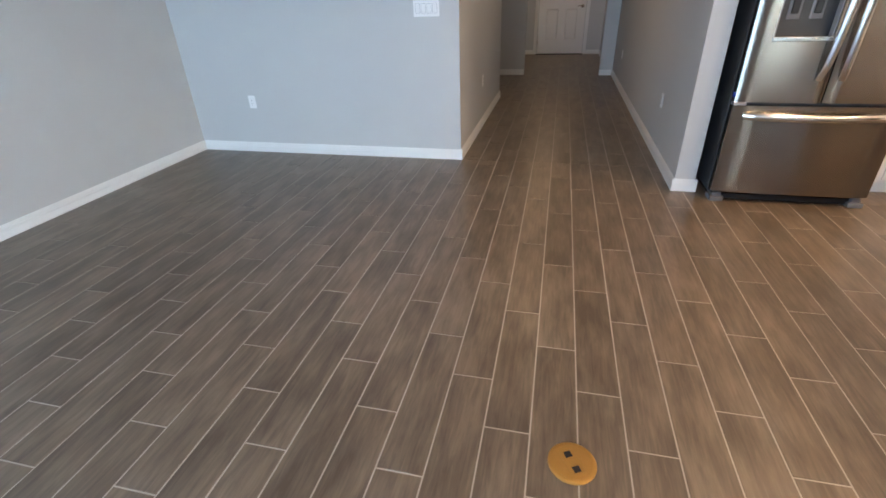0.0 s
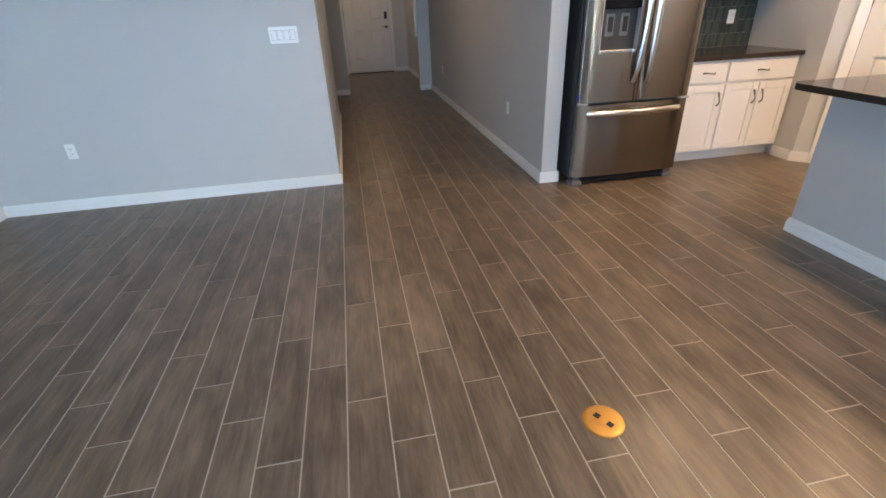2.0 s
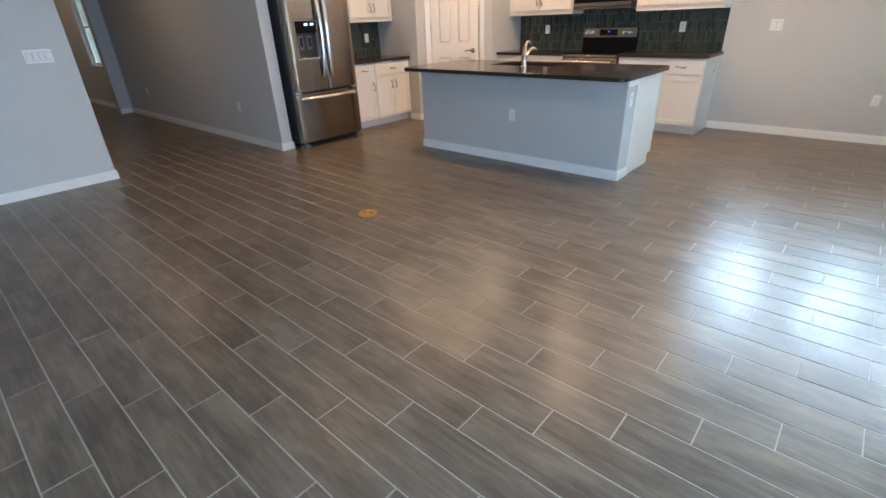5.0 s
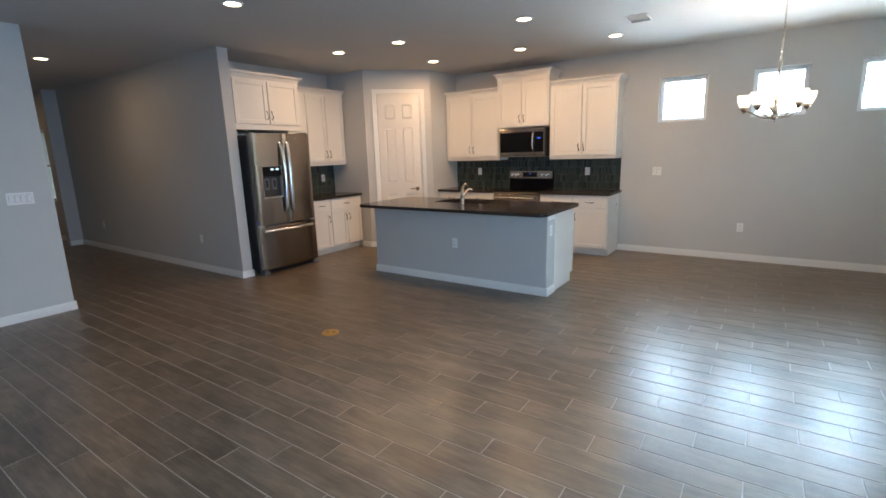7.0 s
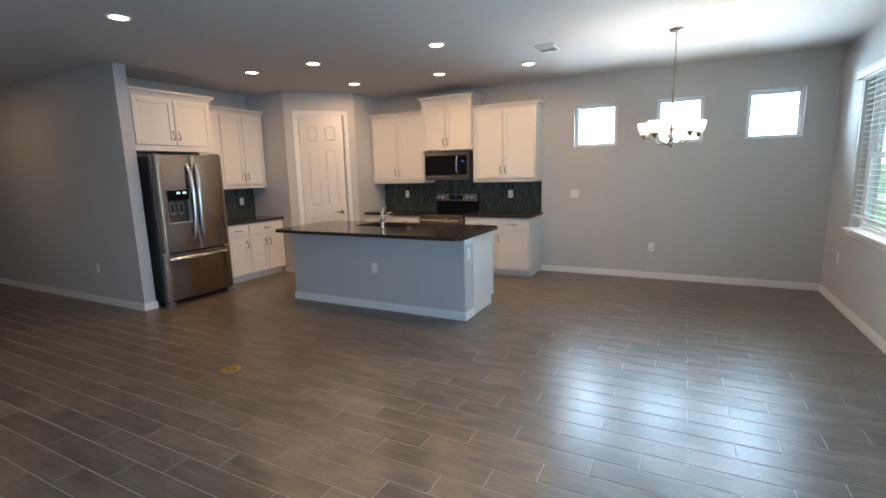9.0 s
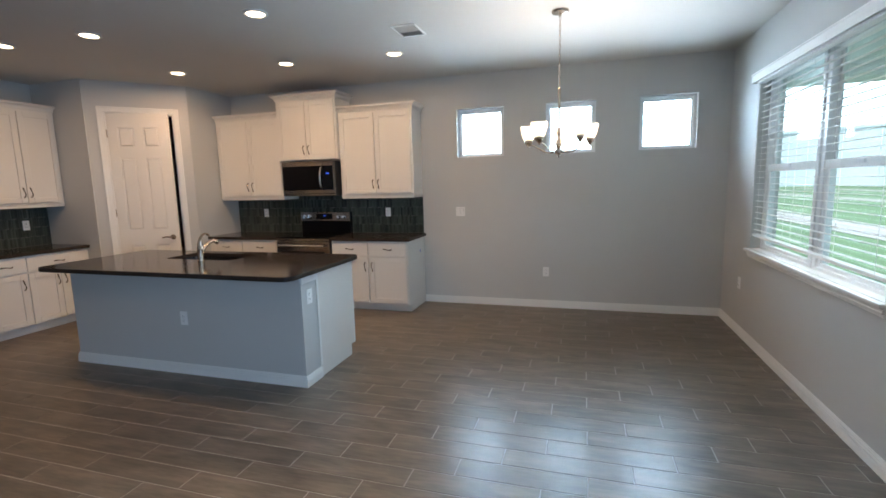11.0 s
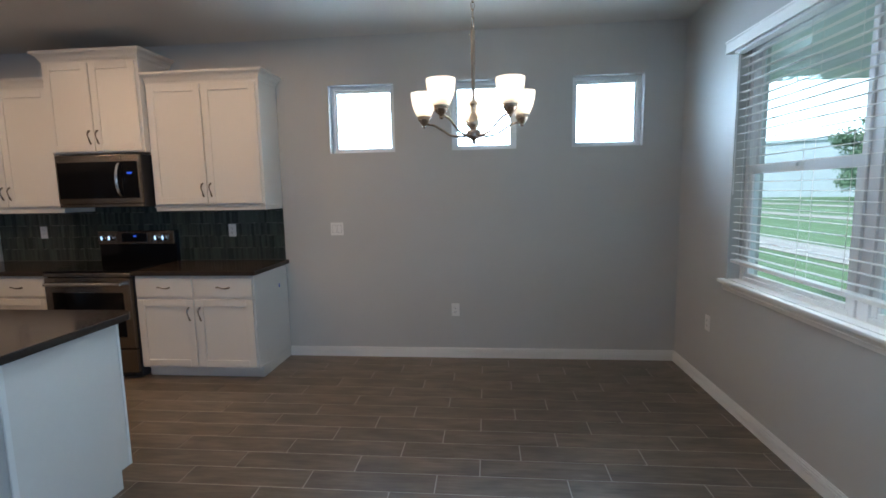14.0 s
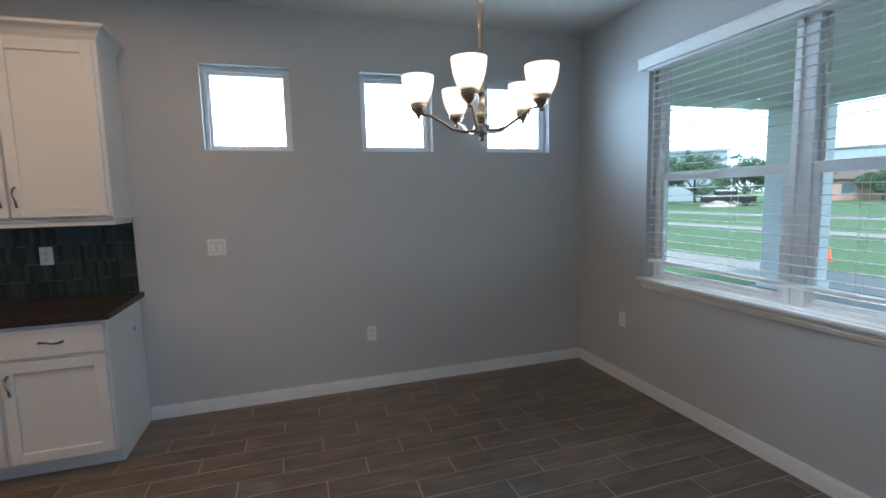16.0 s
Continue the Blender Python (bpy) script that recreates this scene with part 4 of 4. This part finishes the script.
tagged(boxes("masking_tape", [(2.268, -0.1365, 0.655, 2.28, -0.1341, 0.68)], TAPE), "scrap of blue masking tape on the island end", "tape")


# ---- floor box ----
def floor_box():
    ob = thing("floor_outlet", pose(0.165, 1.12, 0, 0, 0, 118), "round polished brass floor outlet set in the tiles", "floor outlet")
    bm = bmesh.new()
    add_lathe(bm, [(0.076, 0.0), (0.076, 0.003), (0.072, 0.006), (0.062, 0.0068), (0.06, 0.0055), (0.001, 0.0055)], seg=40)
    finish("cover", bm, BRASS, ob)
    boxes("flap", [(-0.043, -0.024, 0.0056, 0.043, 0.024, 0.0078), (-0.016, -0.033, 0.0056, 0.005, -0.0241, 0.0074), (-0.005, 0.0241, 0.0056, 0.016, 0.033, 0.0074)], BRASS, ob, bevel=0.0008)
    for q in (-0.039, 0.017):
        boxes("socket", [(q, -0.0115, 0.0079, q + 0.022, 0.0115, 0.0084)], BLACKP, ob, bevel=0.0002)


floor_box()

# ---- ceiling fixtures ----
for cx, cy in CANS[:8]:
    ob = thing("recessed_light", pose(cx, cy, CEIL), "lit round recessed ceiling light with a white trim", "ceiling light", "recessed ceiling lights")
    bm = bmesh.new()
    add_lathe(bm, [(0.092, 0.0), (0.092, -0.004), (0.086, -0.009), (0.07, -0.01), (0.068, -0.0045), (0.068, 0.0)], seg=32)
    finish("trim_ring", bm, TRIM, ob, smooth=True)
    bm = bmesh.new()
    add_lathe(bm, [(0.067, -0.004), (0.04, -0.0065), (0.001, -0.0075)], seg=24)
    finish("lens", bm, CANGLOW, ob, smooth=True, hide_shadow=True)
ob = thing("air_vent", pose(3.025, -0.71, CEIL), "white square louvred ceiling air vent", "vent")
fr = [(-0.15, -0.11, -0.008, 0.15, -0.09, -0.0005), (-0.15, 0.09, -0.008, 0.15, 0.11, -0.0005), (-0.15, -0.09, -0.008, -0.13, 0.09, -0.0005), (0.13, -0.09, -0.008, 0.15, 0.09, -0.0005)]
boxes("frame", fr, TRIM, ob, bevel=0.002)
# flat near-black sheet behind the louvres, its colour stands for shade above
boxes("duct", [(-0.13, -0.09, -0.003, 0.13, 0.09, -0.0008)], DARK, ob)
for k in range(7):
    x = -0.11 + k * 0.036
    boxes("louvre", [(-0.0095, -0.09, -0.001, 0.0095, 0.09, 0.001)], TRIM, ob, pose(x, 0, -0.009, 0, 40 if k < 4 else -40, 0))


def chandelier():
    cx, cy = 3.022, -1.967
    ob = thing("chandelier", pose(cx, cy, CEIL), "five-light brushed nickel chandelier with lit frosted shades", "chandelier")
    z = lambda h: h - CEIL
    bm = bmesh.new()
    add_lathe(bm, [(0.066, 0.0), (0.066, -0.008), (0.06, -0.018), (0.03, -0.026), (0.012, -0.03), (0.008, -0.045)], seg=24)
    finish("canopy", bm, NICKEL, ob, smooth=True)
    bm = bmesh.new()
    n = 14
    top, bot = z(2.825), z(2.335)
    step = (top - bot) / n
    for k in range(n + 1):
        c = top - step * k
        a = radians(90 * (k % 2) + 20)
        pts = [(0.009 * math.cos(t) * math.cos(a), 0.009 * math.cos(t) * math.sin(a), c + (step * 0.62) * math.sin(t)) for t in [2 * math.pi * i / 12 for i in range(13)]]
        add_tube(bm, pts, 0.0022, 5)
    pts = [(0.017 * math.cos(t), 0.006 * math.cos(t), z(2.295) + 0.027 * math.sin(t)) for t in [2 * math.pi * i / 16 for i in range(17)]]
    add_tube(bm, pts, 0.0028, 6)
    add_tube(bm, [(0.004, 0.004, z(2.82)), (0.008, -0.003, z(2.6)), (0.004, 0.003, z(2.33))], 0.0018, 5)
    finish("chain", bm, NICKEL, ob)
    bm = bmesh.new()
    prof = [(0.004, 2.272), (0.011, 2.265), (0.0115, 2.25), (0.0085, 1.96), (0.008, 1.935), (0.015, 1.93), (0.02, 1.922), (0.018, 1.914), (0.0125, 1.905), (0.014, 1.895), (0.0115, 1.885), (0.017, 1.865), (0.026, 1.845), (0.029, 1.83),
            (0.024, 1.814), (0.016, 1.803), (0.021, 1.799), (0.034, 1.795), (0.036, 1.79), (0.036, 1.764), (0.033, 1.758), (0.014, 1.752), (0.008, 1.746), (0.011, 1.738), (0.007, 1.73), (0.001, 1.727)]
    add_lathe(bm, [(r, z(h)) for r, h in prof[::-1]], seg=24)
    finish("stem", bm, NICKEL, ob, smooth=True)
    for k in range(5):
        a = radians(4 + 72 * k)
        u = Vector((math.cos(a), math.sin(a), 0))
        prof = [(0.025, 1.772), (0.07, 1.768), (0.12, 1.778), (0.165, 1.808), (0.205, 1.832), (0.245, 1.84), (0.258, 1.842)]
        bm = bmesh.new()
        add_tube(bm, [u * r + Vector((0, 0, z(h))) for r, h in prof], [0.0075, 0.0065, 0.006, 0.006, 0.006, 0.006, 0.006], 8)
        finish("arm", bm, NICKEL, ob, smooth=True)
        c = u * 0.258
        bm = bmesh.new()
        add_lathe(bm, [(0.005, z(1.82)), (0.01, z(1.824)), (0.009, z(1.832)), (0.013, z(1.838)), (0.026, z(1.85)), (0.032, z(1.862)), (0.031, z(1.866)), (0.034, z(1.868)), (0.034, z(1.886)), (0.0, z(1.886))], c, 20)
        finish("cup", bm, NICKEL, ob, smooth=True)
        bm = bmesh.new()
        outer = [(0.031, z(1.872)), (0.042, z(1.893)), (0.053, z(1.92)), (0.06, z(1.948)), (0.064, z(1.974)), (0.0645, z(1.99))]
        inner = [(r - 0.004, h) for r, h in outer[::-1]]
        add_lathe(bm, outer + inner, c, 24)
        finish("shade", bm, SHADE, ob, smooth=True)


chandelier()

# ---- outside ----
# bright hazy sky low over the land to the south and east
bm = bmesh.new()
arc_low, arc_high = [], []
for k in range(37):
    a = radians(-200 + 220 * k / 36)
    arc_low.append(bm.verts.new((600 * math.cos(a), 600 * math.sin(a), -2)))
    arc_high.append(bm.verts.new((600 * math.cos(a), 600 * math.sin(a), 320)))
for k in range(36):
    bm.faces.new((arc_low[k], arc_low[k + 1], arc_high[k + 1], arc_high[k]))
tagged(finish("backdrop", bm, HAZE), "bright hazy white sky above the horizon", "sky", kind="structure")
tagged(boxes("ground", [(-900, -1500, -0.4, 900, 900, -0.12)], GRASS), "green mown lawn reaching far away", "lawn", kind="structure")
tagged(boxes("patio_slab", [(-5, -8.9, -0.119, 6.75, SOUTH - 0.2, -0.03)], CONCRETE, bevel=0.01), "pale concrete slab of the covered patio", "patio", kind="structure")
for y0, y1 in ((-20.1, -18.7), (-30.4, -28.2)):
    tagged(boxes("pavement", [(-40, y0, -0.12, 70, y1, -0.09)], CONCRETE, bevel=0.01), "pale concrete walk across the lawn", "pavement", kind="structure")
tagged(boxes("pavement", [(-25, -10.9, -0.12, 30, -9.3, -0.09)], CONCRETE, bevel=0.01), "pale concrete path across the lawn", "pavement", kind="structure")
tagged(boxes("patio_ceiling", [(-5, -8.9, 2.85, 6.75, SOUTH - 0.2, 2.95), (-5, -8.75, 2.71, 6.65, -8.25, 2.85), (6.1, -8.25, 2.71, 6.65, SOUTH - 0.2, 2.85)], SOFFIT), "white ceiling and beam of the covered patio", "ceiling", kind="structure")
for x in (6.02, 0.4, -4.6):
    ob = thing("patio_column", pose(x, -8.5, -0.03), "square white stucco patio column", "column", "patio columns")
    boxes("shaft", [(0, -0.3, 0, 0.6, 0.3, 2.74)], STUCCO, ob, bevel=0.01)
    boxes("base", [(-0.03, -0.33, 0, 0.63, 0.33, 0.14)], STUCCO, ob, bevel=0.012)


def tree(x, y, h, spread, seed, label="broad green leafy tree on the lawn"):
    rng = random.Random(seed)
    ob = thing("tree", pose(x, y, -0.13), label, "tree")
    bm = bmesh.new()
    th = h * 0.22
    add_tube(bm, [(0, 0, 0), (0.05, 0.03, th * 0.5), (0.0, 0.1, th), (0.1, 0, h * 0.6)], [0.03 * h, 0.022 * h, 0.024 * h, 0.01 * h], 8)
    tips = []
    for k in range(9):
        a = k * 2.4 + rng.random()
        r = spread * rng.uniform(0.45, 0.85)
        tip = Vector((r * math.cos(a), r * math.sin(a), h * rng.uniform(0.28, 0.86)))
        add_tube(bm, [(0, 0.1, th * rng.uniform(0.8, 1.2)), tip * 0.5 + Vector((0, 0, th * 0.35)), tip], [0.014 * h, 0.009 * h, 0.003 * h], 6)
        tips.append(tip)
    finish("trunk", bm, BARK, ob)
    verts, faces = [], []
    for tip in tips + [Vector((0, 0, h * 0.85))]:
        for c in range(7):
            cc = tip + Vector([rng.gauss(0, spread * 0.2) for _ in range(2)] + [rng.gauss(0, h * 0.07)])
            for q in range(90):
                p = cc + Vector([rng.gauss(0, spread * 0.11), rng.gauss(0, spread * 0.11), rng.gauss(0, h * 0.045)])
                s = rng.uniform(0.018, 0.035) * h
                d1 = Vector([rng.gauss(0, 1) for _ in range(3)]).normalized()
                d2 = d1.cross(Vector([rng.gauss(0, 1) for _ in range(3)])).normalized()
                i = len(verts)
                verts += [p - d1 * s, p + d2 * s * 0.5, p + d1 * s, p - d2 * s * 0.5]
                faces.append((i, i + 1, i + 2, i + 3))
    me = bpy.data.meshes.new("leaves")
    me.from_pydata(verts, [], faces)
    me.materials.append(LEAF)
    lv = new("leaves", me)
    lv.parent = ob
    tagged(lv, kind="stuff")


tree(52, -42, 8.5, 4.2, 1)
tree(57, -50, 8.0, 4.5, 2)
tree(49, -51, 6.5, 4.2, 3)
tree(46, -56, 6.0, 4.2, 4)
tree(43, -58, 5.2, 3.6, 6)
tree(38, -68, 3.6, 2.4, 5)
tree(34, -67, 4.0, 2.6, 8)


def house(x, y, w, d, h, turn, body, label, storeys=1, flat=False):
    ob = thing("house", pose(x, y, -0.13, 0, 0, turn), label, "house")
    boxes("wall", [(-w / 2, -d / 2, 0, w / 2, d / 2, h)], body, ob)
    bm = bmesh.new()
    if flat:
        add_box(bm, -w / 2 - 0.3, -d / 2 - 0.3, h, w / 2 + 0.3, d / 2 + 0.3, h + 0.4)
    else:
        b = [bm.verts.new(p) for p in ((-w / 2 - 0.5, -d / 2 - 0.5, h), (w / 2 + 0.5, -d / 2 - 0.5, h), (w / 2 + 0.5, d / 2 + 0.5, h), (-w / 2 - 0.5, d / 2 + 0.5, h))]
        t = [bm.verts.new((-w / 4, 0, h + d * 0.25)), bm.verts.new((w / 4, 0, h + d * 0.25))]
        bm.faces.new(b[::-1]), bm.faces.new((b[0], b[1], t[1], t[0])), bm.faces.new((b[2], b[3], t[0], t[1])), bm.faces.new((b[1], b[2], t[1])), bm.faces.new((b[3], b[0], t[0]))
    finish("roof", bm, ROOF if not flat else FARWALL, ob)
    for s in range(storeys):
        z = 0.9 + s * h / storeys
        for k in range(int(w // 3.2)):
            cx = -w / 2 + 1.8 + k * 3.2
            win = boxes("window", [(cx - 0.6, d / 2, z, cx + 0.6, d / 2 + 0.05, z + 1.3)], FARGLASS, ob)
            boxes("frame", [(cx - 0.7, d / 2, z - 0.1, cx - 0.6, d / 2 + 0.08, z + 1.4), (cx + 0.6, d / 2, z - 0.1, cx + 0.7, d / 2 + 0.08, z + 1.4), (cx - 0.6, d / 2, z + 1.3, cx + 0.6, d / 2 + 0.08, z + 1.4), (cx - 0.6, d / 2, z - 0.1, cx + 0.6, d / 2 + 0.08, z)], FARWALL, win)
    return ob


house(78, -53, 46, 14, 8.0, 56, FARWALL, "long pale blue-white building beyond the lawn", 0, True)
house(43, -71, 9, 8, 2.7, 31, PINK, "pink stucco house with a brown roof", 1)
house(66, -116, 24, 12, 9.5, 29, FARWALL, "white two-storey building far away", 2, True)


def car(m):
    ob = thing("parked_car", m, "dark parked pickup truck at the far edge of the lawn", "car")
    bm = bmesh.new()
    add_box(bm, -2.5, -0.95, 0.45, 2.5, 0.95, 1.1, bevel=0.12, segments=2)
    add_box(bm, -0.9, -0.85, 1.05, 1.3, 0.85, 1.75, bevel=0.2, segments=2)
    finish("body", bm, CARP, ob)
    for x in (-1.6, 1.6):
        for y in (-0.9, 0.9):
            bm = bmesh.new()
            add_tube(bm, [(x, y - 0.12, 0.38), (x, y + 0.12, 0.38)], 0.38, 20)
            finish("wheel", bm, BLACKP, ob)


car(pose(39, -45, -0.12, 0, 0, 40))
bm = bmesh.new()
for k in range(10):
    add_lathe(bm, [(2.2 + 0.2 * (k % 3), 0), (1.3, 0.45 + 0.07 * (k % 4)), (0.3, 0.8 + 0.1 * (k % 2)), (0.01, 0.85)], (38 + 1.1 * k * 0.7, -42.5 - 1.4 * k * 0.7, -0.45), 14)
tagged(finish("sand_mound", bm, SAND, smooth=True), "low pale sand mound on the lawn", "sand")
ob = thing("traffic_cone", pose(8.3, -12.4, -0.12), "orange plastic marker post on the lawn", "marker")
bm = bmesh.new()
add_lathe(bm, [(0.1, 0.0), (0.1, 0.03), (0.06, 0.04), (0.04, 0.3), (0.02, 0.33)], seg=12)
finish("body", bm, ORANGE, ob, smooth=True)


# ---- backsplash pieces ----
def mosaic(name, m, w, z0, z1, seed):
    """Upright glass sticks in staggered courses on a dark bed. Local x along the wall, face at -y."""
    rng = random.Random(seed)
    ob = boxes(name, [(0, -0.006, z0, w, -0.0005, z1)], BED, m=m)
    tagged(ob, "dark green glass mosaic backsplash of upright sticks", "backsplash", kind="structure")
    bm = bmesh.new()
    th, g = 0.112, 0.0022
    row, z = 0, z0 + 0.001
    while z < z1 - 0.01:
        zt = min(z + th, z1)
        x = 0.001 - rng.uniform(0, 0.03)
        while x < w - 0.006:
            tw = rng.choice((0.017, 0.021, 0.026, 0.031))
            a, b = max(x, 0.001), min(x + tw - g, w - 0.001)
            if b - a > 0.004:
                lift = rng.uniform(0, 0.0025)
                j = rng.uniform(-0.004, 0.004)
                add_box(bm, a, -0.0085 - lift, z + (j if z > z0 + 0.01 else 0) + g, b, -0.006, min(zt + j, z1) - 0.0002)
            x += tw
        z += th + 0.001
        row += 1
    tagged(finish("mosaic_stick", bm, MOSAIC, ob), "green-grey glass mosaic sticks", kind="stuff")


mosaic("backsplash_east", pose(EAST, 2.698, 0, 0, 0, -90), 2.875, 0.914, 1.4285, 1)
mosaic("backsplash_north", pose(2.06, KNORTH, 0), 1.178, 0.914, 1.4285, 2)


# ---- floor planks ----
def planks():
    tw, tl, g, x0, y0 = 0.1571, 0.6826, 0.0052, 0.0275, 1.661
    spaces = [(WEST, SOUTH, EAST, NORTH), (HALL_L, NORTH, HALL_R, 9.0), (STUB, NORTH, 3.24, KNORTH), (-1.45, 9.0, 0.88, 11.9), (-3.28, 6.9, HALL_L, 8.9)]
    full = None
    rest = bmesh.new()

    def plank_mesh(bm, a, c, b, d):
        add_box(bm, a, c, -0.0035, b, d, 0.0, bevel=0.0012)
    near = 0
    for sx0, sy0, sx1, sy1 in spaces:
        i = math.floor((sx0 - x0) / tw)
        while x0 + i * tw < sx1:
            ya = y0 - (i % 3) * tl / 3
            j = math.floor((sy0 - ya) / tl)
            while ya + j * tl < sy1:
                a, b = max(x0 + i * tw, sx0), min(x0 + (i + 1) * tw, sx1)
                c, d = max(ya + j * tl, sy0), min(ya + (j + 1) * tl, sy1)
                if b - a > 0.012 and d - c > 0.012:
                    whole = b - a > tw - 1e-4 and d - c > tl - 1e-4
                    if whole and -2.3 < a < 3.0 and -2.9 < c < 3.2 and near < 298:
                        near += 1
                        if full is None:
                            bm = bmesh.new()
                            plank_mesh(bm, g / 2, g / 2, tw - g / 2, tl - g / 2)
                            full = finish("plank", bm, PLANK, boxes_floor, pose(a, c, 0))
                        else:
                            o = new("plank", full.data)
                            o.parent, o.matrix_basis = boxes_floor, pose(a, c, random.uniform(-0.0004, 0.0003))
                    elif b - a > 2 * g and d - c > 2 * g:
                        plank_mesh(rest, a + g / 2, c + g / 2, b - g / 2, d - g / 2)
                j += 1
            i += 1
    tagged(finish("plank_rest", rest, PLANK, boxes_floor), "wood-look porcelain planks", kind="stuff")


planks()
